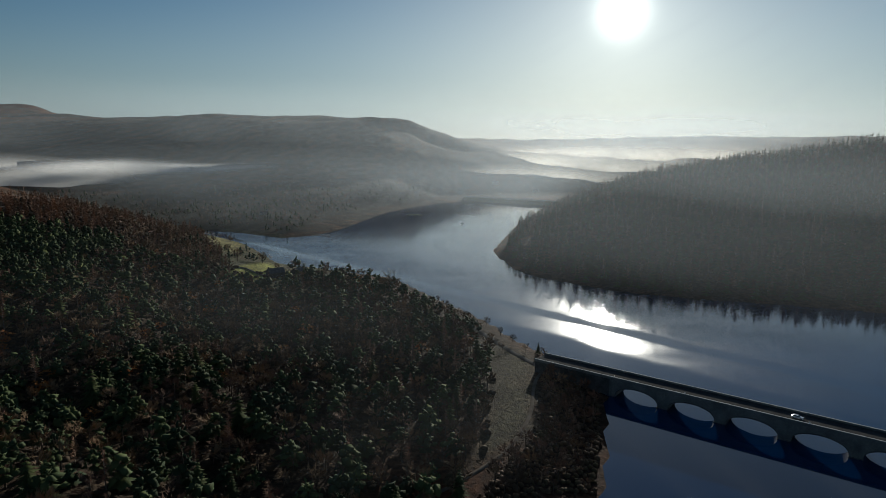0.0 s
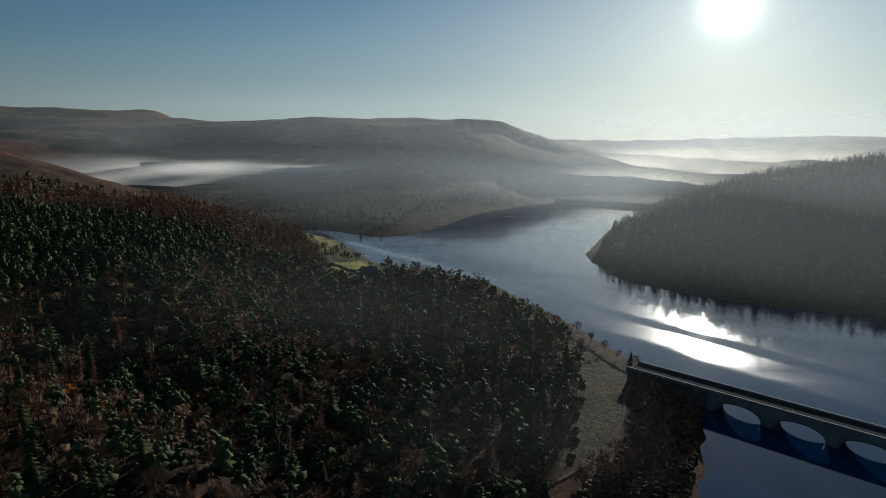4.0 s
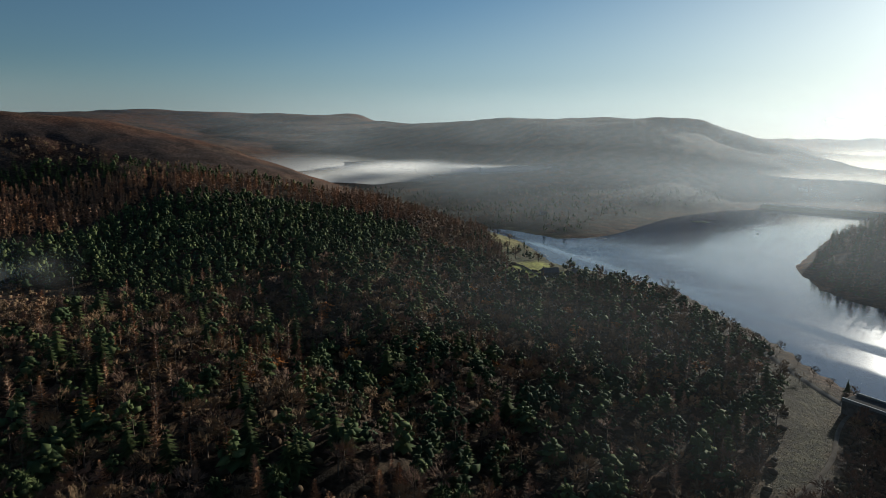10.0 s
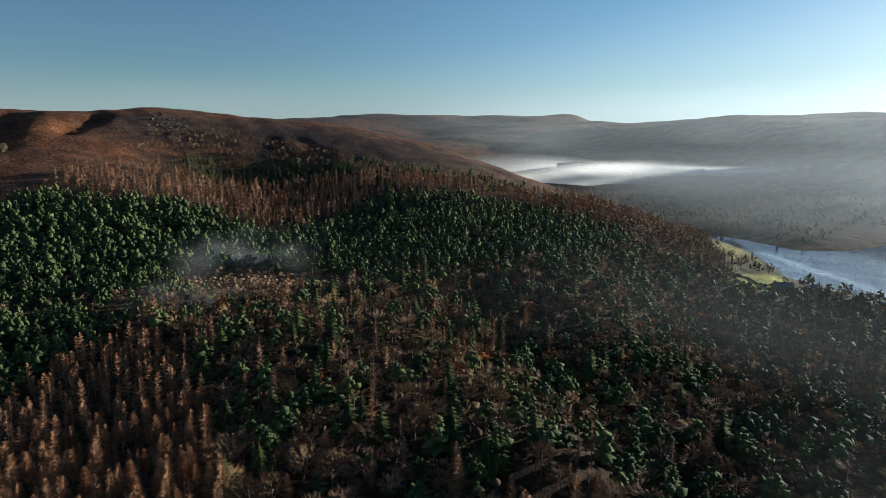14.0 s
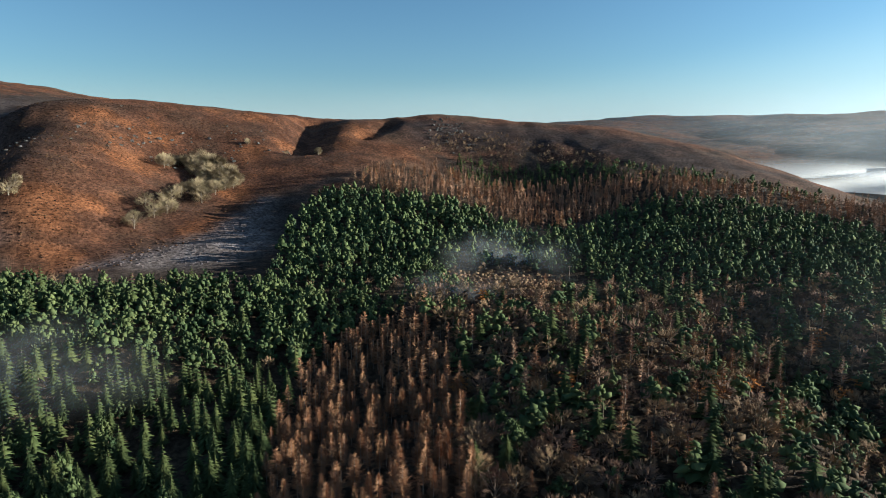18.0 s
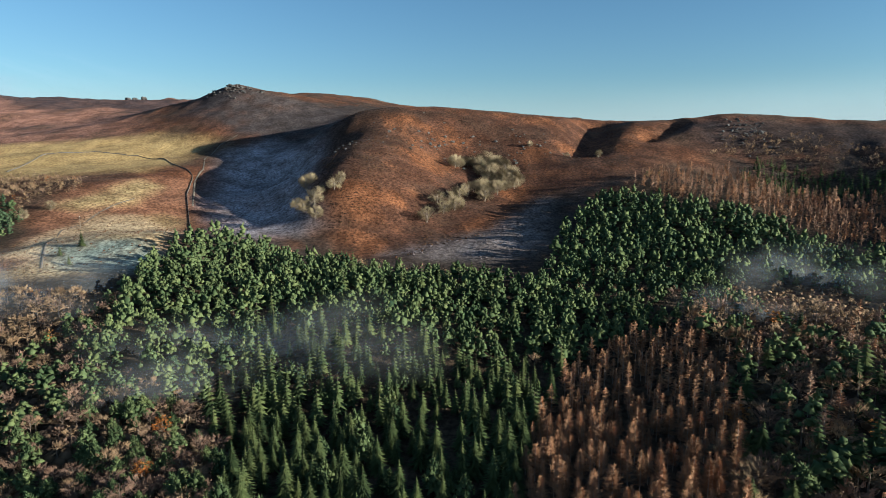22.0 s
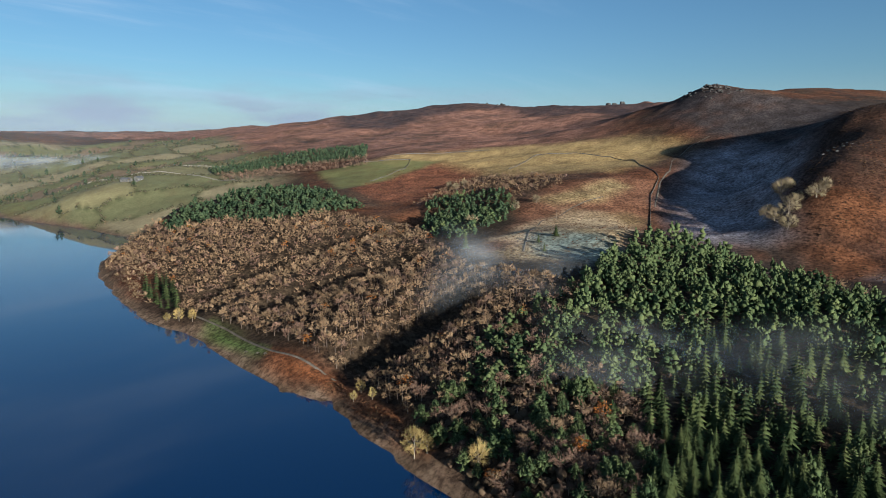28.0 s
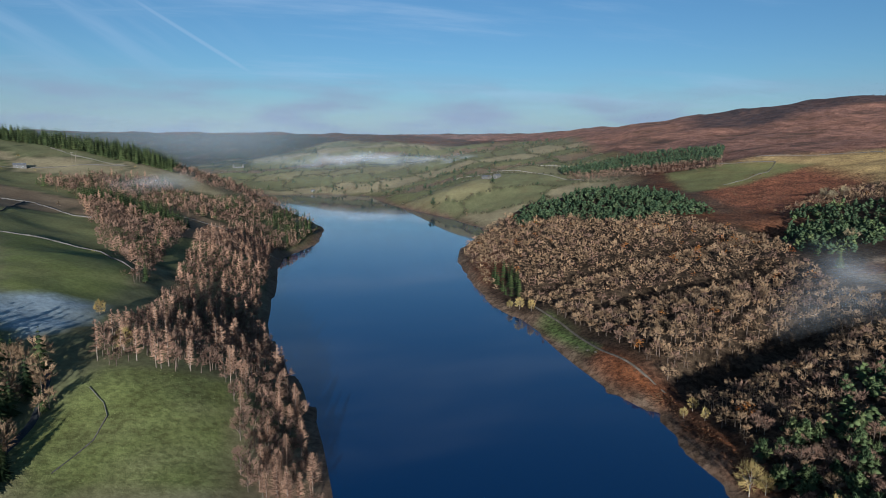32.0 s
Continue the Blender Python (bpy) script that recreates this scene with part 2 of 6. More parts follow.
def band(lo, hi):
    x = n.new("ShaderNodeMapRange")
    x.interpolation_type = "SMOOTHSTEP"
    l.new(along_breeze, x.inputs[0])
    x.inputs[1].default_value, x.inputs[2].default_value = lo, hi
    return x.outputs[0]


slick = mathn(n, l, "MULTIPLY", band(518, 526), mathn(n, l, "SUBTRACT", 1.0, band(536, 546)))
breezy = mathn(n, l, "MULTIPLY", mathn(n, l, "MULTIPLY", band(462, 482), mathn(n, l, "SUBTRACT", 1.0, slick)), mathn(n, l, "SUBTRACT", 1.0, mathn(n, l, "MULTIPLY", band(600, 700), 0.62)))
lane = ramp(n, l, lanes.outputs[0], [(0.36, (0, 0, 0)), (0.56, (1, 1, 1))]).outputs[0]
ruffled = mathn(n, l, "MULTIPLY", mathn(n, l, "ADD", mathn(n, l, "MULTIPLY", lane, 0.4), 0.6), mathn(n, l, "ADD", mathn(n, l, "MULTIPLY", breezy, 0.93), 0.07))
rip, swell = noise_node(n, l, 1.5, 2, 0.6), noise_node(n, l, 0.3, 2, 0.5)
p.inputs["Base Color"].default_value = (0.001, 0.021, 0.076, 1)
p.inputs["IOR"].default_value = 1.55
l.new(mathn(n, l, "ADD", mathn(n, l, "MULTIPLY", ruffled, 0.19), 0.03), p.inputs["Roughness"])
b = n.new("ShaderNodeBump")
b.inputs["Distance"].default_value = 0.10
l.new(mathn(n, l, "ADD", mathn(n, l, "MULTIPLY", ruffled, 0.14), 0.006), b.inputs["Strength"])
l.new(mathn(n, l, "ADD", rip.outputs[0], mathn(n, l, "MULTIPLY", swell.outputs[0], 0.12)), b.inputs["Height"])
l.new(b.outputs[0], p.inputs["Normal"])

CRAG = surface("dark_gritstone", ((0.035, 0.032, 0.03), (0.11, 0.10, 0.09)), 0.25, 1.5, 0.95, 0.5, 0.05)
STONE = surface("gritstone", ((0.06, 0.054, 0.048), (0.15, 0.138, 0.122)), 0.25, 1.5, 0.9, 0.5)
DRYSTONE = surface("drystone", ((0.10, 0.085, 0.07), (0.30, 0.26, 0.21)), 0.5, 2.2, 0.95, 0.7)
WALLING = surface("dark_drystone", ((0.05, 0.045, 0.04), (0.16, 0.14, 0.12)), 0.5, 2.2, 0.95, 0.7, 0.05)
CONCRETE = surface("weathered_concrete", ((0.12, 0.118, 0.11), (0.24, 0.235, 0.22)), 0.12, 1.2, 0.85, 0.15)
ASPHALT = surface("asphalt", ((0.04, 0.04, 0.042), (0.075, 0.073, 0.07)), 0.2, 2.0, 0.95, 0.1, 0.02)
TRACK = surface("gravel_track", ((0.10, 0.08, 0.06), (0.19, 0.155, 0.12)), 0.2, 1.5, 0.95, 0.2, 0.02)
GRASS = surface("bank_grass", ((0.06, 0.075, 0.03), (0.11, 0.115, 0.05)), 0.1, 1.0, 0.95, 0.3)
TIMBER = surface("grey_timber", ((0.12, 0.09, 0.06), (0.26, 0.21, 0.16)), 0.6, 5.0, 0.85, 0.2)
SLATE = surface("slate_roof", ((0.06, 0.06, 0.065), (0.13, 0.125, 0.125)), 0.5, 2.0, 0.7, 0.3)
LIMEWASH = surface("pale_render", ((0.55, 0.53, 0.48), (0.72, 0.70, 0.66)), 0.4, 2.0, 0.9, 0.1)
PAINT = surface("white_paint", ((0.74, 0.75, 0.76), (0.80, 0.80, 0.80)), 0.8, 3.0, 0.3, 0.0, 0.5)
RUBBER = surface("rubber", ((0.015, 0.015, 0.015), (0.03, 0.03, 0.03)), 3.0, 9.0, 0.8, 0.0)
GLASS = surface("dark_glass", ((0.02, 0.024, 0.028), (0.035, 0.04, 0.045)), 1.0, 4.0, 0.08, 0.0, 0.6)

# ---- the lie of the land: named lines of the plan as (x, y, height) ----
east_hill = [(-275, 620, 17), (-360, 625, 44), (-455, 645, 64), (-555, 655, 91), (-655, 645, 120), (-780, 595, 149), (-845, 540, 157),
    (-905, 445, 164), (-935, 360, 172), (-1020, 285, 164), (-1070, 160, 172), (-1020, 30, 178), (-945, 100, 170), (-880, -20, 174),
    (-835, -110, 173), (-810, -170, 158)]
east_slope = [(-170, 385, 8), (-95, 315, 2), (-105, 130, 10), (-180, 225, 14), (-270, 335, 24), (-350, 435, 41), (-425, 530, 57), (-305, 225, 26),
    (-510, 385, 56), (-690, 365, 84), (-155, 55, 25), (-310, 105, 32), (-155, 55, 11), (-225, 70, 10), (-305, 90, 19), (-380, 130, 33),
    (-475, 160, 47), (-570, 195, 73), (-705, 145, 101), (-700, -10, 96), (-555, -55, 56), (-470, 10, 43)]
lower_slope = [(-285, -55, 25), (-415, -75, 39), (-170, -30, 16), (-405, 355, 48), (-490, 425, 75), (-215, 195, 27), (-485, -120, 42),
    (-685, -130, 131), (-595, -130, 97), (-530, -120, 65), (-790, -50, 132), (-740, -15, 99), (-650, 15, 73), (-175, -25, 4), (-225, -80, 8),
    (-290, -130, 26), (-390, -175, 47), (-415, -220, 63), (-690, -265, 80), (-880, -305, 126), (-890, -265, 126), (-750, -220, 84), (-565, -175, 61)]
south_bank = [(30, 380, -2), (-30, 430, -12), (-75, 455, -10), (-130, 505, -7), (-170, 535, 10), (-240, 680, 9), (-305, 720, 17), (-280, 640, 20),
    (-225, 355, 32), (-125, 285, 15), (-50, 285, 1), (5, 330, -9), (-55, 205, 0), (5, 215, -3), (25, 205, 8), (35, 265, 1), (35, 310, 0),
    (60, 275, -5), (45, 215, -3), (-105, 160, 23)]
bamford_ridge = [(-1775, 1760, 144), (-1490, 1885, 174), (-900, 2120, 202), (-670, 2095, 208), (-710, 2085, 208), (-355, 2170, 213),
    (-105, 2145, 198), (-75, 2120, 173), (-10, 2080, 137), (120, 2045, 104), (205, 1990, 78), (280, 1880, 61), (295, 1575, -1), (130, 1645, 23),
    (-130, 1745, 116), (-420, 1650, 112), (-695, 1605, 109), (-885, 1450, 94), (-520, 1190, 38), (-310, 1210, 28), (-105, 1395, 30), (-240, 930, 7),
    (-365, 930, 10), (25, 1500, 0), (-920, 1430, 70), (-620, 1475, 62), (-600, 1150, 37), (-450, 980, 9), (-1080, 1685, 114)]
far_edges = [(-1995, 2875, 272), (-1870, 2900, 267), (-1765, 2905, 226), (-2285, 2650, 275), (-1815, 2875, 258), (-3070, 2065, 255),
    (-2645, 2290, 285), (-2235, 2630, 275), (-1865, 2845, 267), (-1740, 2865, 233), (-2065, 2035, 161), (-3005, 1980, 254), (-2875, 2165, 283),
    (65, 4600, 170), (675, 4550, 161), (1530, 4230, 198), (2165, 3945, 192), (2555, 3705, 206), (680, 3535, 116), (1505, 3270, 141), (605, 2530, 56),
    (440, 2260, 42)]
headland = [(167, 912, 30), (211, 869, 51), (238, 832, 67), (340, 913, 82), (454, 983, 95), (545, 994, 108), (670, 956, 124), (80, 685, 11),
    (105, 725, 17), (125, 630, 6), (220, 580, 13), (315, 555, 18), (385, 535, 22), (275, 728, 46), (307, 822, 61), (529, 880, 74), (394, 853, 59),
    (616, 875, 83), (490, 694, 45), (439, 724, 48)]
tor_ridge = [(-1500, 30, 187), (-1475, 275, 172), (-1490, -180, 223), (-1420, -300, 242), (-1295, -380, 234), (-1160, -465, 225), (-1100, -485, 198),
    (-1060, -520, 174), (-1010, -385, 169), (-1050, -260, 174), (-725, -335, 104), (-840, -440, 118), (-880, -575, 126), (-830, -725, 117),
    (-635, -485, 80), (-465, -310, 55), (-420, -370, 53), (-1935, -1245, 277), (-1920, -1445, 281), (-1895, -1630, 304), (-1790, -1745, 293),
    (-1225, -860, 158), (-1175, -1085, 163)]
derwent_edge = [(-2110, -1145, 295), (-2040, -1440, 288), (-1820, -1565, 295), (-1760, -1775, 286), (-1660, -2000, 275), (-1610, -2165, 247),
    (-1710, -2705, 226), (-1720, -3165, 248), (-1495, -3495, 212), (-1015, -3765, 203), (-1140, -1260, 161), (-1345, -1040, 170), (-770, -855, 116),
    (-870, -670, 121), (-650, -860, 89), (-820, -1255, 118), (-620, -1200, 85), (-885, -1085, 124), (-545, -1290, 81), (-360, -1195, 48),
    (-785, -2055, 130), (-620, -625, 71), (-570, -440, 77), (-590, -375, 83), (-440, -280, 60), (-400, -230, 55), (-355, -275, 45)]
wood_hill = [(-275, -730, 43), (-320, -690, 58), (-410, -690, 71), (-470, -600, 56), (-430, -475, 44), (-495, -440, 56), (-385, -380, 46),
    (-240, -320, 22), (-205, -400, 16), (-230, -555, 27), (-295, -475, 33), (-180, -290, 13), (-220, -245, 20), (-165, -185, 14), (-140, -120, 21),
    (-215, -195, 17), (-220, -155, 24), (-355, -185, 45), (-170, -105, 17)]
west_bank = [(-60, -960, 10), (-25, -1000, 27), (45, -1100, 61), (155, -1140, 97), (290, -1185, 127), (430, -1230, 137), (165, -935, 89),
    (290, -905, 92), (70, -895, 64), (180, -800, 70), (55, -720, 39), (220, -685, 70), (140, -480, 51), (115, -350, 44), (95, -440, 45),
    (95, -275, 35), (65, -555, 30), (15, -600, 20), (30, -285, 25), (15, -250, 17), (45, -235, 21), (70, -225, 19), (40, -200, 13), (85, -260, 26),
    (15, -400, 2), (-5, -240, -6)]
north_hills = [(475, -4275, 198), (65, -4200, 184), (-260, -3390, 176), (170, -2995, 64), (-420, -2870, 172), (-600, -2735, 165), (-190, -2495, 111),
    (-20, -2300, 48), (-325, -2075, 73), (-695, -2195, 102), (-980, -2835, 163), (-1080, -3645, 206), (-1550, -3470, 209), (-195, -1770, 17),
    (-360, -1455, 34), (-290, -1165, 13), (-385, -1085, 34), (-555, -1395, 76)]
shore_south = [(-150, -138), (-130, -40), (-112, 40), (-75, 105), (10, 150), (57, 200), (67, 233), (75, 265), (82, 291), (60, 354), (45, 381),
    (35, 412), (10, 460), (-45, 560), (-168, 626), (-245, 750), (-345, 850), (-286, 845), (-205, 796), (-167, 825), (-146, 877), (-103, 1107),
    (-27, 1290), (99, 1417)]
shore_headland = [(224, 1322), (206, 1247), (170, 1130), (115, 950), (80, 800), (62, 720), (65, 667), (70, 613), (93, 566), (150, 515), (210, 490),
    (270, 475), (330, 455), (450, 400), (700, 320), (1400, 250), (1400, 130), (700, 160), (420, 110), (345, 90)]
shore_west = [(230, 60), (120, 20), (30, -60), (-10, -150), (-19, -204), (-19, -244), (-16, -286), (-2, -365), (2, -457), (-5, -603), (-11, -697),
    (-59, -805), (-81, -961), (-60, -1100), (0, -1300), (100, -1500), (150, -1715)]
shore_north = [(-54, -1703), (-156, -1690), (-252, -1627), (-266, -1320), (-310, -1078), (-316, -950), (-335, -880), (-285, -800), (-228, -725),
    (-201, -649), (-179, -531), (-167, -446), (-170, -417), (-176, -397), (-170, -360), (-167, -312), (-163, -267), (-172, -238), (-161, -201),
    (-156, -173)]
beyond = [(500, 60, 30), (700, 40, 60), (800, -300, 140), (300, -150, 45), (300, -500, 90), (900, 900, 130), (1500, 700, 180), (2500, 300, 200),
    (4500, -1000, 260), (3000, -2500, 280), (1500, -1600, 220), (4500, 1500, 220), (2500, 2500, 160), (-4500, 4500, 230), (-4500, 0, 300),
    (-4500, -4500, 280), (0, -4700, 230), (4500, -4500, 260), (4500, 4500, 190), (-2500, 500, 230), (-2200, 1500, 190), (-1600, 200, 190),
    (-3000, -500, 290), (-900, 900, 60), (-1500, 900, 140)]

SPOTS = np.array(east_hill + east_slope + lower_slope + south_bank + bamford_ridge + far_edges + headland + tor_ridge + derwent_edge + wood_hill + west_bank + north_hills + beyond, float)
SHORE = np.array(shore_south + shore_headland + shore_west + shore_north, float)


def along(points, x, y):
    """Distance to a closed outline, and whether (x, y) lies inside it."""
    dist = np.full(x.shape, 1e9)
    inside = np.zeros(x.shape, bool)
    for (ax, ay), (bx, by) in zip(points, np.roll(points, -1, 0)):
        ux, uy = bx - ax, by - ay
        s = np.clip(((x - ax) * ux + (y - ay) * uy) / (ux * ux + uy * uy), 0, 1)
        dist = np.minimum(dist, np.hypot(x - ax - s * ux, y - ay - s * uy))
        if uy:
            inside ^= ((ay > y) != (by > y)) & (x < ax + (y - ay) * ux / uy)
    return dist, inside


def fitted(spots, soft):
    k = np.sqrt((spots[:, None, 0] - spots[None, :, 0]) ** 2 + (spots[:, None, 1] - spots[None, :, 1]) ** 2 + soft ** 2)
    a = np.zeros((len(spots) + 1, len(spots) + 1))
    a[:-1, :-1] = k - 5.0 * np.eye(len(spots))
    a[:-1, -1] = a[-1, :-1] = 1
    return np.linalg.solve(a, np.append(spots[:, 2], 0))


SOFT = 40.0
WEIGHTS = fitted(np.vstack([SPOTS, np.c_[SHORE, np.zeros(len(SHORE))]]), SOFT)
NODES = np.vstack([SPOTS[:, :2], SHORE])


def hills(x, y):
    z = np.full(x.shape, WEIGHTS[-1])
    for (nx, ny), w in zip(NODES, WEIGHTS):
        z += w * np.sqrt((x - nx) ** 2 + (y - ny) ** 2 + SOFT ** 2)
    return z


def ground_z(x, y):
    x, y = np.asarray(x, float), np.asarray(y, float)
    d, wet = along(SHORE, x, y)
    z = hills(x, y)
    land = np.maximum(z, 0.3 + np.minimum(d, 60) * 0.10)
    return np.where(wet, -0.4 - np.minimum(d, 80) * 0.15, np.minimum(land, 0.5 + d * 0.75))


def waves(x, y, size, seed, octaves=4):
    """Smooth uneven relief from sums of turned sine waves."""
    rng = np.random.RandomState(seed)
    z = np.zeros(np.shape(x))
    for o in range(octaves):
        for _ in range(5):
            a, ph = rng.uniform(0, 6.283, 2)
            k = 6.283 / size * 2 ** o * rng.uniform(0.7, 1.4)
            z += np.sin((x * np.cos(a) + y * np.sin(a)) * k + ph + 1.3 * np.sin(y * k * 0.37 + ph)) / 2 ** o
    return z / 4.0


# stream cloughs cut into the slopes: line, depth, half width
CLOUGHS = [
    ([(-205, -432), (-291, -440), (-400, -467), (-470, -484)], 14, 15),
    ([(-218, -365), (-248, -360), (-306, -352), (-350, -351)], 11, 13),
    ([(-187, -245), (-211, -247), (-240, -249), (-275, -255)], 15, 20),
    ([(-800, 132), (-850, 148), (-905, 166), (-985, 184)], 19, 30), ([(-835, 223), (-870, 256), (-908, 283)], 9, 14),
    ([(-270, 300), (-190, 250), (-90, 190)], 5, 18)]


# rocky tops and hollows: place, rise, half width
# valley-floor hollows and the spur rise are added to lengthen the spur's shadow
KNOLLS = [(-1155, -445, 13, 42), (-1125, -390, 8, 60), (-1330, -520, 6, 40), (-2150, -1050, 9, 20), (-1430, -450, 5, 60), (-720, -310, -9, 95), (-575, -255, -8, 75), (-860, -420, -9, 110), (-600, -115, 4, 45), (-40, 2085, -17, 75), (45, 2060, -10, 60), (-120, 2145, 5, 30)]


def land_z(x, y):
    """Height of the ground with its small relief; flat by the water."""
    x, y = np.asarray(x, float), np.asarray(y, float)
    z = ground_z(x, y)
    r = np.hypot(x, y)
    for line, deep, wide in CLOUGHS:
        d = np.full(x.shape, 1e9)
        for (ax, ay), (bx, by) in zip(line[:-1], line[1:]):
            ux, uy = bx - ax, by - ay
            s = np.clip(((x - ax) * ux + (y - ay) * uy) / (ux * ux + uy * uy), 0, 1)
            d = np.minimum(d, np.hypot(x - ax - s * ux, y - ay - s * uy))
        z = z - deep * np.exp(-(d / wide) ** 2) * np.clip((z - 4) / 12, 0, 1)
    for kx, ky, up, wide in KNOLLS:
        z = z + up * np.exp(-((x - kx) ** 2 + (y - ky) ** 2) / wide ** 2)
    return z + np.clip((z - 6) / 25, 0, 1) * (waves(x, y, 90, 3) * 1.5 + np.clip((r - 900) / 900, 0, 1) * waves(x, y, 420, 7) * 9)


# ---- woods and covers: outlines on the plan ----
PINE_KNOLL = [(-399, 44), (-436, 52), (-536, 74), (-614, 125), (-568, 170), (-532, 241), (-453, 251), (-402, 205), (-370, 161), (-375, 113)]
PINE_BAND = [(-396, 202), (-445, 247), (-446, 304), (-480, 385), (-471, 423), (-420, 542), (-343, 605), (-281, 540), (-262, 412), (-307, 329),
    (-324, 290), (-328, 246)]
LARCH_BAND = [(-637, 154), (-686, 206), (-692, 277), (-627, 318), (-585, 431), (-498, 496), (-405, 633), (-332, 630), (-322, 569), (-412, 531),
    (-465, 418), (-492, 394), (-454, 310), (-468, 259), (-541, 246), (-586, 176)]
SPRUCE_STRIP = [(-675, 273), (-748, 322), (-691, 410), (-616, 468), (-575, 441), (-630, 319)]
SCRUB_UPPER = [(-754, 271), (-824, 329), (-808, 407), (-672, 493), (-629, 478), (-701, 416), (-760, 327)]
PINE_FRONT = [(-442, -159), (-413, -91), (-403, -25), (-401, 44), (-345, 100), (-293, 82), (-285, 44), (-297, -20), (-304, -113)]
SPRUCE_FRONT = [(-305, -113), (-295, -20), (-281, 43), (-233, 24), (-163, 10), (-130, 0), (-138, -60), (-183, -73)]
LARCH_FRONT = [(-224, 23), (-280, 42), (-305, 62), (-312, 85), (-296, 102), (-278, 107), (-235, 102), (-205, 92), (-165, 76), (-130, 62), (-125, 20),
    (-165, 10)]
CLEARING = [(-393, 158), (-399, 187), (-346, 255), (-322, 238), (-328, 168), (-356, 144)]
PINE_NORTH = [(-348, -196), (-433, -203), (-461, -181), (-399, -85), (-386, -53), (-321, -42), (-288, -92), (-243, -116), (-253, -175)]
SPRUCE_NORTH = [(-239, -114), (-283, -91), (-316, -42), (-201, -22), (-135, -40), (-150, -75), (-197, -82)]
MIXED_NORTH = [(-241, -202), (-293, -203), (-350, -197), (-256, -174), (-244, -116), (-203, -85), (-150, -71), (-140, -110), (-157, -133),
    (-160, -172), (-198, -183)]
BARE_WOOD = [(-193, -640), (-220, -700), (-276, -690), (-303, -640), (-380, -607), (-435, -491), (-389, -400), (-320, -280), (-326, -206),
    (-243, -204), (-200, -184), (-171, -185), (-190, -245), (-190, -314), (-190, -392), (-177, -481)]
PINE_TOP = [(-326, -684), (-400, -700), (-480, -660), (-464, -572), (-394, -562), (-334, -556), (-302, -610), (-263, -630), (-277, -675)]
PINE_PATCH = [(-387, -392), (-512, -514), (-544, -506), (-553, -469), (-554, -431), (-521, -392), (-473, -362), (-395, -338), (-377, -345)]
SPRUCE_CLUMP = [(-188, -514), (-203, -536), (-209, -506), (-192, -440), (-177, -446)]
FAR_PINES = [(-582, -1189), (-763, -1212), (-912, -1102), (-733, -886), (-648, -1031), (-550, -1104)]
FAR_LARCH = [(-550, -1104), (-648, -1031), (-733, -886), (-674, -815), (-616, -877), (-527, -1017)]
WEST_LARCH = [(64, -647), (27, -740), (-12, -714), (-4, -547), (-3, -379), (-16, -299), (-19, -230), (-18, -194), (11, -191), (15, -260), (40, -261),
    (66, -268), (78, -293), (66, -348), (60, -404), (62, -495)]
WEST_WOOD = [(194, -733), (164, -768), (78, -665), (73, -623), (79, -524), (75, -441), (75, -409), (92, -423), (104, -449), (132, -551)]
WEST_BELT = [(250, -798), (205, -878), (141, -883), (95, -823), (38, -864), (18, -971), (-45, -990), (-66, -894), (-14, -692), (12, -658),
    (21, -742), (77, -715), (119, -712), (193, -738)]
WEST_RIDGE = [(600, -1290), (391, -1180), (300, -1150), (230, -1140), (173, -1110), (123, -1030), (123, -965), (177, -985), (252, -1030),
    (363, -1070), (600, -1160)]
WEST_ROW = [(198, -747), (178, -781), (123, -725), (75, -678), (76, -642), (118, -661), (158, -712), (182, -704)]
FAR_FOREST = [(-150, -2600), (200, -2300), (900, -2500), (1400, -3000), (1500, -4500), (-300, -4500), (-350, -3300)]
WEST_DARK = [(107, -288), (89, -281), (79, -258), (76, -221), (79, -202), (140, -190), (160, -280)]
HEADLAND_WOOD = [(62, 640), (79, 735), (110, 890), (180, 1010), (300, 1100), (480, 1140), (700, 1050), (760, 800), (640, 400), (344, 440),
    (235, 470), (149, 500), (80, 546)]
SHOULDER_WOOD = [(-123, 475), (-150, 505), (-200, 560), (-235, 650), (-300, 770), (-380, 780), (-450, 700), (-430, 600), (-345, 600), (-280, 560)]
SOUTH_WOOD = [(-287, 654), (-192, 549), (-130, 560), (-60, 540), (-5, 450), (22, 405), (28, 330), (24, 249), (14, 206), (-1, 178), (-115, 152),
    (-426, 603)]
MIXED_HILL = [(-426, 603), (-343, 600), (-281, 540), (-299, 374), (-328, 246), (-356, 144), (-290, 80), (-145, 60), (-118, 45), (-80, 108), (5, 155),
    (-1, 178), (-115, 152)]
SHRUB_POINT = [(62, 328), (74, 296), (76, 270), (66, 235), (58, 202), (12, 192), (22, 212), (34, 232), (44, 258), (49, 290)]
RED_FIELD = [(-539, -689), (-681, -753), (-743, -712), (-732, -607), (-627, -559), (-520, -535), (-517, -615)]
GOLD_GRASS = [(-634, -840), (-762, -842), (-897, -692), (-961, -508), (-931, -400), (-712, -389), (-699, -539), (-743, -712)]
GREEN_FIELD = [(-628, -894), (-699, -861), (-759, -727), (-639, -707), (-528, -700)]
BRACKEN_SPUR = [(-465, -99), (-640, -160), (-782, -151), (-845, -94), (-949, 99), (-909, 271), (-711, 193), (-638, 70), (-547, 14), (-455, -58)]
FROST_VALLEY = [(-488, -189), (-630, -275), (-870, -345), (-921, -299), (-785, -195), (-640, -160), (-525, -137)]
FROST_KNOLL = [(-471, -73), (-547, 14), (-629, 69), (-487, 51), (-453, 4)]
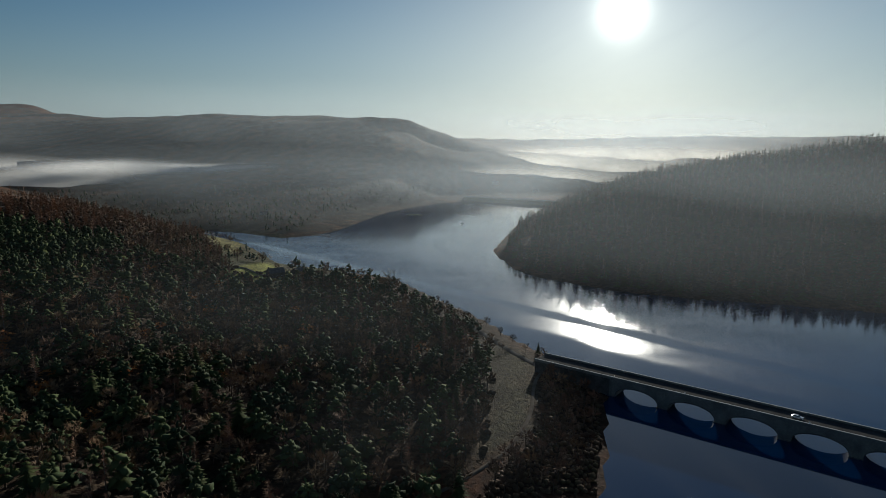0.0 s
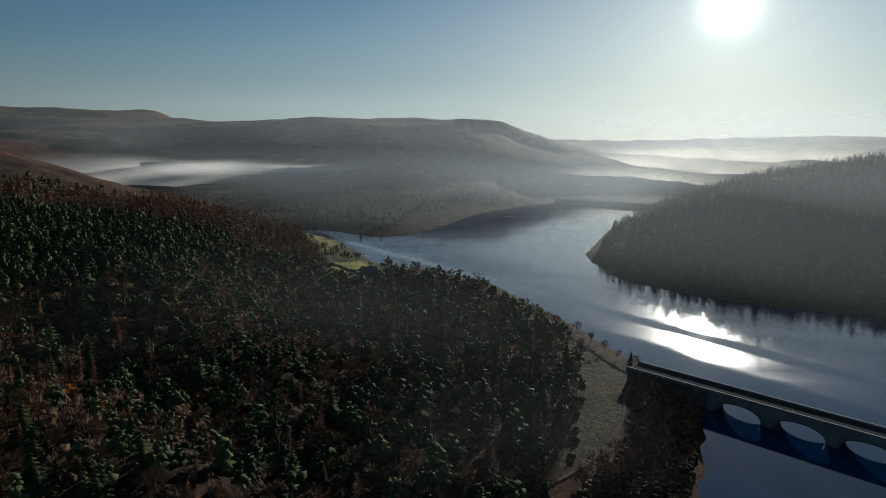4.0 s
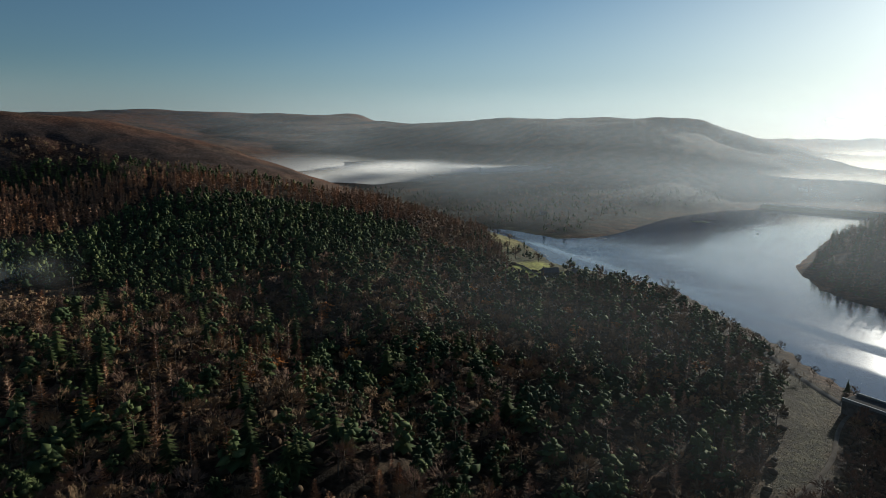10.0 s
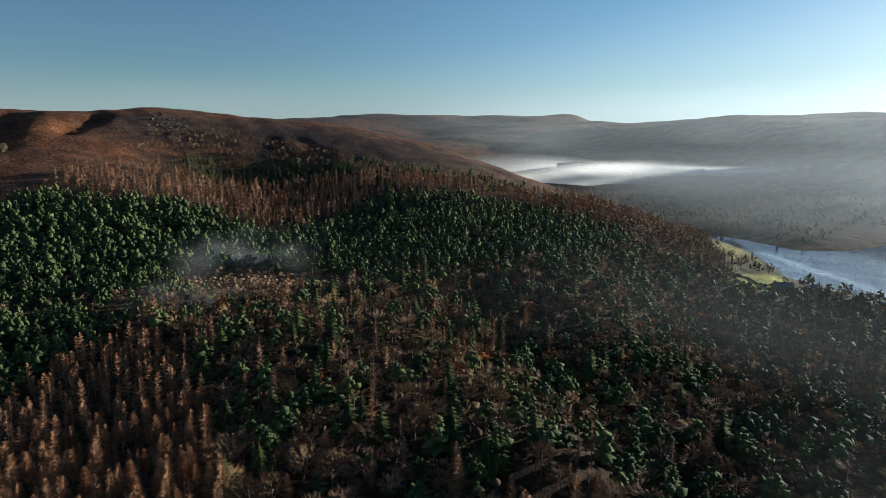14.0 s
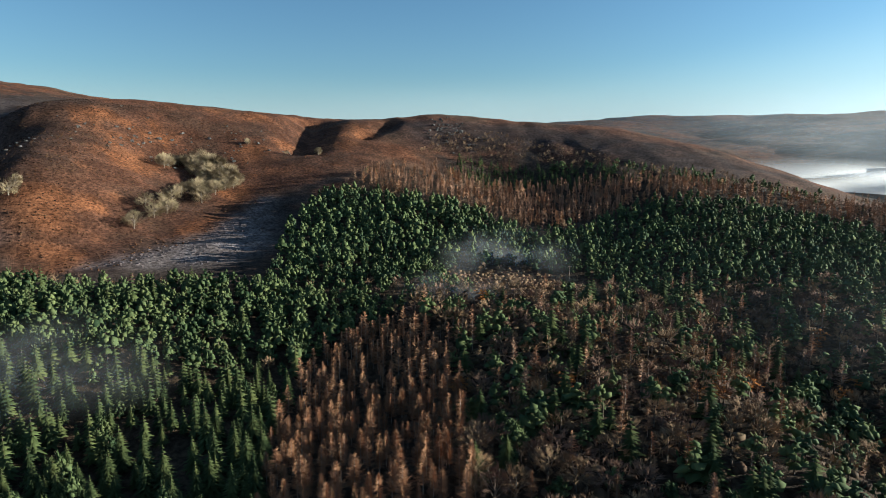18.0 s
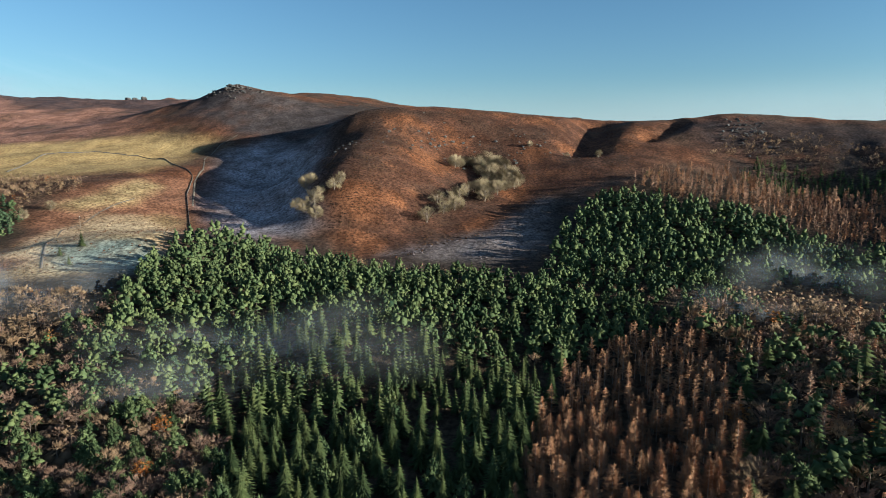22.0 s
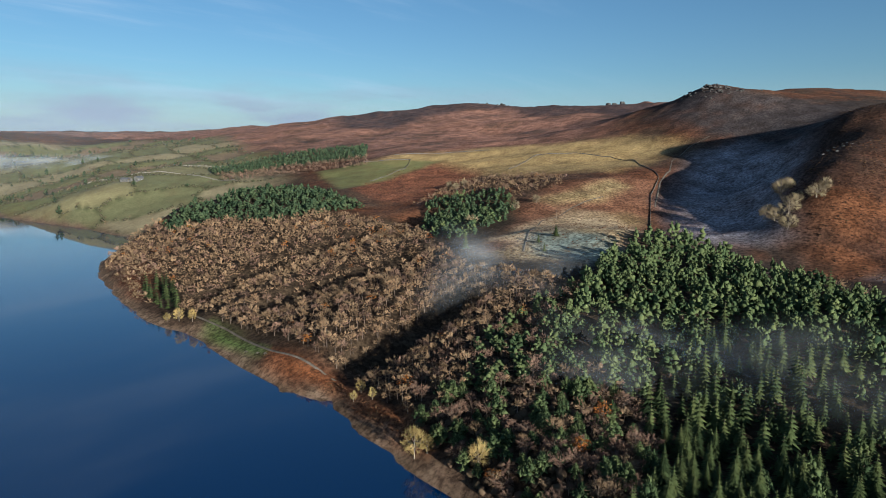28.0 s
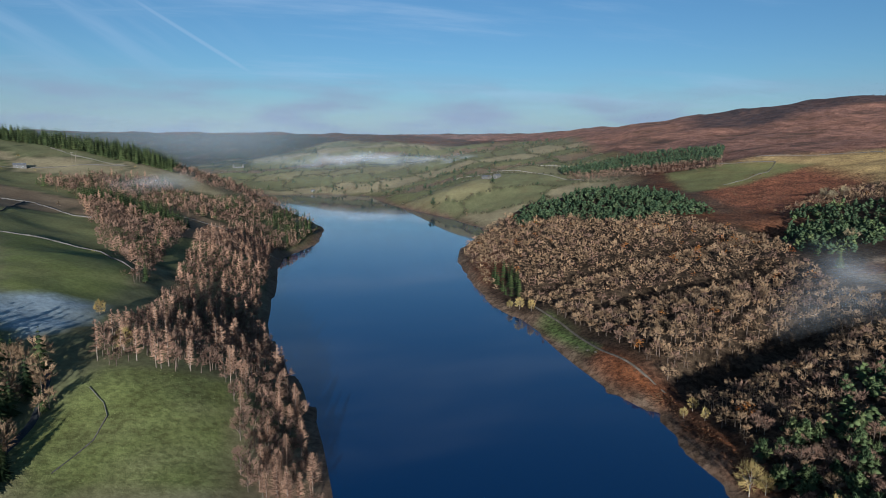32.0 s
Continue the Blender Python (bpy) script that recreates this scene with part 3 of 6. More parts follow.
PALE_LOWER = [(-357, -293), (-391, -281), (-467, -308), (-448, -248), (-437, -219), (-394, -206), (-369, -213), (-358, -238)]
PALE_UPPER = [(-537, -380), (-587, -366), (-665, -364), (-654, -332), (-577, -324), (-535, -352)]
PALE_MIDDLE = [(-475, -303), (-535, -306), (-570, -290), (-563, -269), (-504, -246), (-441, -253)]
RED_NEAR = [(-360, -301), (-471, -347), (-532, -382), (-594, -390), (-673, -368), (-707, -329), (-646, -299), (-488, -230), (-389, -195),
    (-362, -210)]
TOR_HEATHER = [(-1063, -501), (-1147, -482), (-1161, -465), (-1150, -372), (-1122, -216), (-775, -160), (-805, -231), (-929, -320), (-1005, -424)]
SPUR_HEATHER = [(-1067, -220), (-852, -95), (-867, -43), (-825, -70), (-810, -105), (-772, -120), (-670, -123), (-612, -118), (-581, -126),
    (-635, -149), (-797, -183)]
EDGE_HEATHER = [(-1267, -1689), (-1500, -2000), (-1846, -1900), (-2200, -1700), (-2300, -1321), (-2100, -1000), (-1400, -600), (-1136, -494),
    (-1099, -477), (-1667, -954), (-1594, -1085), (-1792, -1403), (-1725, -1491), (-1453, -1449), (-1273, -1432), (-1191, -1546)]
SPUR_FLANK = [(-635, -149), (-581, -126), (-612, -118), (-772, -120), (-828, -92), (-788, -70), (-638, -76), (-567, -86), (-507, -91), (-514, -128),
    (-583, -151)]
CLOUGH_WOOD = [(-500, -524), (-615, -570), (-656, -569), (-686, -555), (-698, -522), (-670, -468), (-629, -398), (-584, -383), (-555, -401),
    (-516, -388), (-548, -424), (-579, -490), (-535, -498)]
WEST_TIP = [(13, -834), (-23, -960), (-62, -985), (-71, -884), (-38, -797), (3, -773)]
RIDGE_BROWN = [(130, -1014), (75, -1020), (19, -1047), (-20, -1060), (-10, -960), (25, -913), (81, -892), (123, -951)]
FILL_WOOD = [(-140, -40), (-120, 50), (-60, 120), (10, 200), (30, 330), (20, 400), (-300, 640), (-420, 630), (-690, 430), (-690, 200), (-610, 130),
    (-400, 40), (-450, -180), (-330, -200), (-240, -190), (-160, -120)]
WEST_FIELD = [(146, -400), (180, -499), (119, -509), (84, -439), (88, -365), (128, -346)]
WEST_FROST = [(140, -350), (130, -354), (113, -363), (88, -362), (87, -329), (100, -300), (116, -312), (135, -320)]
WEST_NEAR = [(66, -277), (18, -277), (12, -202), (79, -198), (83, -221), (76, -259)]
SHORE_LAWN = [(-179, -399), (-187, -390), (-180, -306), (-170, -312), (-171, -363)]
SHORE_BRACKEN = [(-180, -306), (-186, -250), (-178, -231), (-174, -190), (-163, -159), (-160, -164), (-168, -210), (-173, -247), (-169, -298)]
SOUTH_FIELD = [(-184, 546), (-177, 619), (-144, 564), (-134, 517), (-155, 508), (-176, 518)]
SOUTH_FIELD_FAR = [(-282, 740), (-283, 839), (-233, 719), (-215, 645), (-245, 668)]
SOUTH_BANK = [(-300, 860), (-190, 800), (-150, 650), (-95, 560), (-60, 505), (-130, 470), (-220, 540), (-300, 680)]
SOUTH_CLEAR = [(-188, 548), (-178, 622), (-138, 566), (-120, 505), (-140, 484), (-168, 490)]
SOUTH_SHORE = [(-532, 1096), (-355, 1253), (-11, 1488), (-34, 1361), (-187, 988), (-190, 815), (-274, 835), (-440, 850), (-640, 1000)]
ROADSIDE = [(34, 376), (50, 326), (45, 285), (36, 245), (22, 222), (3, 201), (12, 222), (21, 259), (29, 310), (26, 356)]
NORTH_MOOR = [(-740, -860), (-960, -560), (-1300, -700), (-1700, -500), (-4500, -1200), (-3800, -4500), (-700, -4500), (-1000, -2400)]
WEST_LAND = [(330, 80), (120, 20), (-20, -200), (0, -600), (-80, -960), (100, -1500), (1500, -1700), (1500, 80)]
NORTH_PASTURE = [(-320, -900), (-560, -900), (-760, -1300), (-1100, -2200), (-300, -2800), (600, -2300), (150, -1715), (-252, -1627), (-266, -1320)]
SOUTH_MOOR = [(-350, 850), (-700, 900), (-1200, 1500), (-1200, 2600), (900, 2700), (520, 1700), (100, 1420), (-40, 1250), (-60, 1000), (-250, 790)]
FOREST_FLOOR = [(-120, 50), (60, 330), (30, 420), (-300, 660), (-420, 630), (-690, 430), (-690, 200), (-610, 130), (-400, 40), (-450, -180),
    (-350, -220), (-460, -330), (-520, -400), (-420, -560), (-450, -680), (-260, -700), (-170, -400), (-190, -250), (-150, -110)]
EAST_HEATHER = [(-912, 284), (-896, 341), (-851, 451), (-789, 511), (-694, 585), (-594, 633), (-521, 692), (-522, 584), (-583, 518), (-728, 472), (-773, 376), (-779, 280)]
# frosted ground; the shade lying on it is put into its cover colour
SHADED_FROST_FIELD = [(-399, -287), (-413, -267), (-411, -225), (-390, -201), (-358, -207), (-371, -263)]
SANDY_FIELD = [(-385, -311), (-462, -331), (-530, -334), (-548, -300), (-500, -250), (-437, -217), (-416, -263), (-384, -286)]
COVERS = [
    (RED_FIELD, (0.185, 0.072, 0.038), 8), (GOLD_GRASS, (0.38, 0.255, 0.105), 25), (GREEN_FIELD, (0.165, 0.155, 0.058), 6),
    (RED_NEAR, (0.175, 0.082, 0.046), 8), (PALE_LOWER, (0.36, 0.265, 0.145), 6), (PALE_MIDDLE, (0.25, 0.17, 0.082), 8),
    (PALE_UPPER, (0.28, 0.20, 0.095), 8), (EDGE_HEATHER, (0.062, 0.040, 0.037), 40), (TOR_HEATHER, (0.055, 0.043, 0.040), 25),
    (FROST_VALLEY, (0.26, 0.228, 0.240), 22), (BRACKEN_SPUR, (0.070, 0.031, 0.018), 15), (SPUR_FLANK, (0.065, 0.032, 0.019), 22),
    (SPUR_HEATHER, (0.045, 0.026, 0.018), 14)]
COVERS += [
    (FROST_KNOLL, (0.17, 0.14, 0.13), 15), (EAST_HEATHER, (0.046, 0.031, 0.026), 22), (SANDY_FIELD, (0.40, 0.29, 0.17), 9), (SHADED_FROST_FIELD, (0.16, 0.185, 0.155), 5), (WEST_FIELD, (0.155, 0.165, 0.050), 4), (WEST_FROST, (0.34, 0.38, 0.39), 3),
    (WEST_NEAR, (0.150, 0.158, 0.048), 4), (SHORE_LAWN, (0.12, 0.16, 0.045), 3), (SHORE_BRACKEN, (0.21, 0.075, 0.028), 3),
    # SOUTH_SHORE is near black: shade of the backlit lower slope put into its colour
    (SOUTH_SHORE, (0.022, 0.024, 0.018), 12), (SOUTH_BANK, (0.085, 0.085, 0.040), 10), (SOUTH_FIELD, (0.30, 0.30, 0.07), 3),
    (SOUTH_FIELD_FAR, (0.24, 0.21, 0.08), 3), (ROADSIDE, (0.080, 0.070, 0.040), 3), (SHRUB_POINT, (0.035, 0.024, 0.018), 2),
    (CLEARING, (0.13, 0.07, 0.045), 6)]
# closely grown woods of small trees
FINE = [BARE_WOOD, LARCH_FRONT, CLOUGH_WOOD, SHRUB_POINT, WEST_LARCH, WEST_WOOD, WEST_BELT, WEST_DARK, WEST_ROW, LARCH_BAND, MIXED_NORTH, SPRUCE_FRONT, SPRUCE_NORTH]
WOODS = [
    ("scrub", SHRUB_POINT, {"purple": 4, "bare": 1}, 0.8, 0.85), ("birch_scrub", CLEARING, {"bare": 1}, 0.7, 0.5), ("", ROADSIDE, None, 0, 1),
    ("", SOUTH_FIELD, None, 0, 1), ("", SOUTH_FIELD_FAR, None, 0, 1), ("", SOUTH_CLEAR, None, 0, 1), ("", SHORE_LAWN, None, 0, 1),
    ("", SHORE_BRACKEN, None, 0, 1), ("", WEST_NEAR, None, 0, 1), ("", WEST_FIELD, None, 0, 1),
    ("spruce_clump", SPRUCE_CLUMP, {"spruce": 1}, 1, 0.8), ("pine_wood", PINE_PATCH, {"dark_pine": 3, "pine": 1}, 1, 0.62),
    ("birch_scrub", CLOUGH_WOOD, {"bare": 5, "purple": 2, "rust": 0.15}, 0.85, 0.6), ("pine_wood", PINE_TOP, {"dark_pine": 1}, 1, 0.75),
    ("larch_wood", LARCH_FRONT, {"larch": 1}, 0.9, 0.95), ("spruce_wood", SPRUCE_FRONT, {"spruce": 12, "pine": 1.5}, 0.60, 0.95),
    ("spruce_wood", SPRUCE_NORTH, {"spruce": 10, "pine": 1.8}, 0.60, 0.95), ("pine_wood", PINE_KNOLL, {"pine": 5, "dark_pine": 1}, 1, 1.0),
    ("pine_wood", PINE_FRONT, {"pine": 9, "spruce": 0.6}, 1, 1.05),
    ("pine_wood", PINE_NORTH, {"pine": 1}, 1, 1), ("spruce_wood", SPRUCE_STRIP, {"spruce": 1}, 0.8, 0.7),
    ("larch_wood", LARCH_BAND, {"dull_larch": 2, "larch": 1}, 0.55, 1.0),
    ("birch_scrub", SCRUB_UPPER, {"bare": 1}, 0.8, 0.75), ("pine_wood", PINE_BAND, {"pine": 7, "dark_pine": 3, "spruce": 0.7}, 1, 0.9)]
WOODS += [
    ("mixed_wood", MIXED_NORTH, {"pine": 5, "bare": 2.5, "purple": 4, "rust": 0.12}, 0.9, 0.68),
    ("bare_wood", BARE_WOOD, {"bare": 9, "purple": 2.5, "rust": 0.25}, 1, 0.70),
    ("pine_wood", FAR_PINES, {"dark_pine": 1}, 1, 0.72), ("larch_wood", FAR_LARCH, {"purple": 1}, 1, 0.75),
    ("spruce_wood", WEST_ROW, {"spruce": 1}, 0.9, 0.85), ("spruce_wood", WEST_TIP, {"spruce": 3, "purple": 2}, 0.8, 0.9),
    ("bare_wood", RIDGE_BROWN, {"purple": 1}, 1, 0.9), ("larch_wood", WEST_LARCH, {"purple": 5, "dull_larch": 4}, 1, 0.92),
    ("mixed_wood", WEST_WOOD, {"purple": 8, "dull_larch": 1, "spruce": 0.4}, 1, 0.88),
    ("mixed_wood", WEST_BELT, {"purple": 8, "dull_larch": 0.6, "spruce": 1.0}, 1, 0.85), ("spruce_wood", WEST_RIDGE, {"spruce": 1}, 1, 1.2),
    ("mixed_wood", WEST_DARK, {"bare": 3, "spruce": 2}, 1, 1), ("mixed_wood", HEADLAND_WOOD, {"spruce": 7, "dull_larch": 2, "bare": 2}, 0.62, 1.1),
    ("bare_wood", SHOULDER_WOOD, {"bare": 5, "dull_larch": 3, "rust": 0.2}, 1, 0.85),
    ("mixed_wood", SOUTH_WOOD, {"dark_pine": 2, "pine": 2.5, "purple": 2, "bare": 4.0, "dull_larch": 0.7, "rust": 0.3, "spruce": 0.4}, 1, 0.86),
    ("mixed_wood", MIXED_HILL, {"pine": 2.4, "bare": 4.5, "purple": 2.0, "dull_larch": 0.5, "rust": 0.15, "spruce": 0.9, "larch": 1.2}, 1, 0.98),
    ("", PALE_LOWER, None, 0, 1), ("", SANDY_FIELD, None, 0, 1), ("", SHADED_FROST_FIELD, None, 0, 1), ("", RED_NEAR, None, 0, 1), ("mixed_wood", FILL_WOOD, {"pine": 3, "bare": 2, "purple": 1}, 0.9, 0.8), ]
WOOD_LABELS = {"pine_wood": "dense dark green pines on the hillside", "larch_wood": "leafless orange-brown larches in a block", "spruce_wood": "tall pointed green spruces on the slope",
               "bare_wood": "leafless grey-brown broadleaf trees above the shore", "mixed_wood": "mixed green pines and bare brown trees", "birch_scrub": "sparse leafless birch scrub below the crest",
               "scrub": "bare brown bushes on the point", "spruce_clump": "small clump of spruces by the shore"}


def within(outline, x, y):
    return along(np.array(outline, float), x, y)


def soft_mask(outline, x, y, edge=8.0):
    d, ins = within(outline, x, y)
    return np.clip(0.5 + np.where(ins, d, -d) / (2 * edge), 0, 1)


def axis(fine, half, step, grow):
    a = [0.0]
    while a[-1] < half:
        a.append(a[-1] + (step if a[-1] < fine else step + (a[-1] - fine) * grow))
    a = np.array(a)
    return np.concatenate([-a[:0:-1], a])


gx, gy = axis(520, 4850, 7.4, 0.019) - 60, axis(600, 4850, 7.4, 0.019)
X, Y = np.meshgrid(gx, gy)
Z = land_z(X, Y)
wet = along(SHORE, X, Y)[1]


def mesh_from(name, verts, faces, mats, index=None, smooth=False):
    """A mesh from number arrays; faces all have the same number of corners."""
    me = bpy.data.meshes.new(name)
    k = faces.shape[1]
    me.vertices.add(len(verts))
    me.vertices.foreach_set("co", np.ascontiguousarray(verts, dtype=np.float32).ravel())
    me.loops.add(faces.size)
    me.loops.foreach_set("vertex_index", np.ascontiguousarray(faces, dtype=np.int32).ravel())
    me.polygons.add(len(faces))
    me.polygons.foreach_set("loop_start", np.arange(0, faces.size, k, dtype=np.int32))
    for m in mats:
        me.materials.append(m)
    if index is not None:
        me.polygons.foreach_set("material_index", np.ascontiguousarray(index, dtype=np.int32))
    if smooth:
        me.polygons.foreach_set("use_smooth", np.ones(len(faces), bool))
    me.update(calc_edges=True)
    return me


def grid_faces(rows, cols):
    i = np.arange(rows * cols).reshape(rows, cols)
    return np.stack([i[:-1, :-1], i[:-1, 1:], i[1:, 1:], i[1:, :-1]], -1).reshape(-1, 4)


# enclosed fields: each place belongs to the nearest of a scatter of field centres
rng = np.random.RandomState(31)
FIELDS = np.array([(fx + rng.uniform(-50, 50), fy + rng.uniform(-50, 50)) for fx in range(-1300, 1500, 130) for fy in range(-2900, 150, 130)])


def field_cells(x, y):
    """Which field, and how far to its bounds."""
    d1, d2, who = np.full(x.shape, 1e9), np.full(x.shape, 1e9), np.zeros(x.shape, int)
    for k, (fx, fy) in enumerate(FIELDS):
        d = np.abs((x - fx) * 0.9 + (y - fy) * 0.43) + np.abs((y - fy) * 0.9 - (x - fx) * 0.43) * 0.8
        closer = d < d1
        d2 = np.where(closer, d1, np.minimum(d2, d))
        who = np.where(closer, k, who)
        d1 = np.minimum(d1, d)
    return who, (d2 - d1) / 2


# colours of the ground cover, some with shade put in, each within its own bounds
def cover_colors(x, y, z):
    n1, n2, n3 = waves(x, y, 160, 11), waves(x, y, 45, 12), waves(x, y, 700, 13)
    col = np.zeros((*x.shape, 3))

    def lay(rgb, m):
        m = np.clip(m, 0, 1)[..., None]
        col[:] = col * (1 - m) + np.array(rgb) * m

    lay((0.070, 0.041, 0.025), np.ones(x.shape))                         # moor grass and dead bracken
    lay((0.105, 0.043, 0.021), 0.6 + n1)                                 # bracken
    lay((0.042, 0.030, 0.023), (n3 + n2 * 0.5) * 1.6 - 0.3)              # heather
    lay((0.255, 0.125, 0.084), soft_mask(NORTH_MOOR, x, y, 60) * (0.8 + n1 * 0.6))
    near, gap = field_cells(x, y)
    farm = np.maximum(soft_mask(WEST_LAND, x, y, 20), soft_mask(NORTH_PASTURE, x, y, 40))
    for k, rgb in enumerate(((0.170, 0.165, 0.066), (0.215, 0.185, 0.090), (0.150, 0.145, 0.068), (0.265, 0.215, 0.120), (0.175, 0.165, 0.070), (0.200, 0.140, 0.082))):
        lay(rgb, farm * (near % 6 == k) * (0.92 + 0.15 * n2))
    lay((0.045, 0.050, 0.022), farm * np.clip((5 - gap) / 4, 0, 1) * 0.8)   # hedge banks
    lay((0.022, 0.034, 0.024), soft_mask(FAR_FOREST, x, y, 60) * (0.75 + 0.6 * n1))
    # southern hills: the shade of their backlit side is put into the colour
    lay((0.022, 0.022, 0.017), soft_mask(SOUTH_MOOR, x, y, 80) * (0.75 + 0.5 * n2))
    lay((0.045, 0.030, 0.018), soft_mask(FOREST_FLOOR, x, y, 10))
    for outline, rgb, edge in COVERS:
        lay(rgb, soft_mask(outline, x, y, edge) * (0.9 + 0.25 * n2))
    lay((0.050, 0.028, 0.018), soft_mask(BRACKEN_SPUR, x, y, 20) * np.clip(n1 * 1.4 + n2 * 0.8 - 0.05, 0, 0.85))   # heather among the bracken
    lay((0.19, 0.075, 0.030), soft_mask(BRACKEN_SPUR, x, y, 20) * np.clip(-n1 * 1.2 + n2 * 0.6 - 0.2, 0, 0.6))
    d, w = along(SHORE, x, y)
    lay((0.150, 0.098, 0.062), np.where(w, 1, np.clip((7 - d) / 4, 0, 1)) * np.clip((120 - y) / 60, 0, 1))  # drawn-down stony rim of the upper arm
    return np.clip(col, 0.008, 0.9)


ground = new("ground", mesh_from("ground", np.stack([X, Y, Z], -1).reshape(-1, 3), grid_faces(*X.shape), [LAND], smooth=True))
tagged(ground, "brown moorland hills, pasture and wooded valley sides", "ground", kind="structure")
rgba = np.ones((X.size, 4), np.float32)
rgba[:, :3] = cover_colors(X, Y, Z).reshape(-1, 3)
mown = np.maximum.reduce([soft_mask(WEST_LAND, X, Y, 20), soft_mask(NORTH_PASTURE, X, Y, 40), soft_mask(GREEN_FIELD, X, Y, 6), 0.5 * soft_mask(GOLD_GRASS, X, Y, 20)])
mown = mown * (1 - 0.35 * soft_mask(WEST_NEAR, X, Y, 6))
rgba[:, 3] = (1 - 0.72 * mown).ravel()
ground.data.color_attributes.new("cover", "FLOAT_COLOR", "POINT").data.foreach_set("color", rgba.ravel())

wx, wy = np.linspace(-420, 1450, 40), np.linspace(-1760, 1400, 60)
WX, WY = np.meshgrid(wx, wy)
water = new("water", mesh_from("water", np.stack([WX, WY, WX * 0], -1).reshape(-1, 3), grid_faces(*WX.shape), [WATER]))
tagged(water, "calm dark blue reservoir water with ruffled lanes", "water", kind="structure")

# ---- trees ----
def tri_join(parts):
    v, f, m, o = [], [], [], 0
    for verts, faces, mat in parts:
        v.append(verts)
        f.append(faces + o)
        m.append(np.full(len(faces), mat))
        o += len(verts)
    return np.concatenate(v), np.concatenate(f), np.concatenate(m)


def blades(base, tip, width, sag=0.25, at=0.55):
    """Roof-shaped leaf sprays from base to tip: two triangles each."""
    base, tip = np.asarray(base, float), np.asarray(tip, float)
    run = tip - base
    side = np.cross(run, (0, 0, 1.0))
    side /= np.maximum(np.linalg.norm(side, axis=1), 1e-6)[:, None]
    w = np.broadcast_to(np.asarray(width, float), (len(base),))[:, None]
    mid = base + run * at
    left, right = mid + side * w, mid - side * w
    left[:, 2] -= sag * w[:, 0]
    right[:, 2] -= sag * w[:, 0]
    v = np.stack([base, left, tip, right], 1).reshape(-1, 3)
    i = np.arange(len(base))[:, None] * 4
    return v, np.concatenate([i + [0, 1, 2], i + [0, 2, 3]])


def stem(points, radii, sides=5):
    """A tapered, bent tube."""
    a = np.arange(sides) * 6.2832 / sides
    v = np.concatenate([np.c_[x + r * np.cos(a), y + r * np.sin(a), np.full(sides, z)] for (x, y, z), r in zip(points, radii)])
    f = []
    for k in range(len(points) - 1):
        for s in range(sides):
            p0, p1 = k * sides + s, k * sides + (s + 1) % sides
            f += [(p0, p1, p1 + sides), (p0, p1 + sides, p0 + sides)]
    return v, np.array(f)


def conifer(rng, h, r, tiers, per, width, low=0.1, up=-0.25, power=0.85, jag=0.25):
    base, tip, wid = [], [], []
    for k in range(tiers):
        t = low + (0.985 - low) * (k / (tiers - 1)) ** 0.9
        rad = r * max(0.04, (1 - t) / (1 - low)) ** power
        turn = rng.uniform(0, 6.28)
        num = max(4, int(per * (0.45 + 0.55 * rad / r)))
        for b in range(num):
            a = turn + b * 6.2832 / num + rng.uniform(-0.25, 0.25)
            q = rad * rng.uniform(1 - jag, 1 + jag * 0.6)
            z = t * h + rng.uniform(-0.02, 0.02) * h
            base.append((0, 0, z + 0.15 * q))
            tip.append((q * math.cos(a), q * math.sin(a), z + up * q))
            wid.append(max(0.12, q * width))
    base.append((0, 0, h * 0.93)), tip.append((0.05, 0, h * 1.02)), wid.append(0.12)
    return blades(base, tip, wid)


def tufts(rng, centres, count, reach, width, lift=0.35):
    base, tip = [], []
    for c in centres:
        for _ in range(count):
            a, u = rng.uniform(0, 6.28), rng.uniform(-0.35, 1.0)
            s = math.sqrt(max(0, 1 - u * u))
            q = reach * rng.uniform(0.7, 1.3)
            base.append(np.array(c) - (0, 0, 0.1))
            tip.append(np.array(c) + q * np.array((s * math.cos(a), s * math.sin(a), u * 0.8 + lift * 0.3)))
    return blades(base, tip, width * reach, 0.15, 0.6)


ICO = np.array([(0, 0, 1)] + [(0.894 * math.cos(a * 1.2566), 0.894 * math.sin(a * 1.2566), 0.447) for a in range(5)]
               + [(0.894 * math.cos(a * 1.2566 + 0.628), 0.894 * math.sin(a * 1.2566 + 0.628), -0.447) for a in range(5)] + [(0, 0, -1)])
ICO_FACES = np.array([f for a in range(5) for f in ((0, 1 + a, 1 + (a + 1) % 5), (1 + a, 6 + a, 1 + (a + 1) % 5), (1 + (a + 1) % 5, 6 + a, 6 + (a + 1) % 5), (11, 6 + (a + 1) % 5, 6 + a))])


def dome(rng, num, h0, h1, r, hollow=0.45):
    out = []
    while len(out) < num:
        x, y, z = rng.uniform(-1, 1, 3)
        q = math.sqrt(x * x + y * y + z * z)
        if hollow < q < 1 and z > -0.75:
            out.append((x * r, y * r, (h0 + h1) / 2 + z * (h1 - h0) / 2))
    return out


def spikes(base, tip, width):
    """Thin twigs: one slim triangle each."""
    base, tip = np.asarray(base, float), np.asarray(tip, float)
    run = tip - base
    side = np.cross(run, np.roll(run, 1, 1) + (0.3, 0.1, 0.2))
    side *= (np.broadcast_to(np.asarray(width, float), (len(base),)) / np.maximum(np.linalg.norm(side, axis=1), 1e-6))[:, None]
    v = np.stack([base + side, base - side, tip], 1).reshape(-1, 3)
    return v, np.arange(len(v)).reshape(-1, 3)


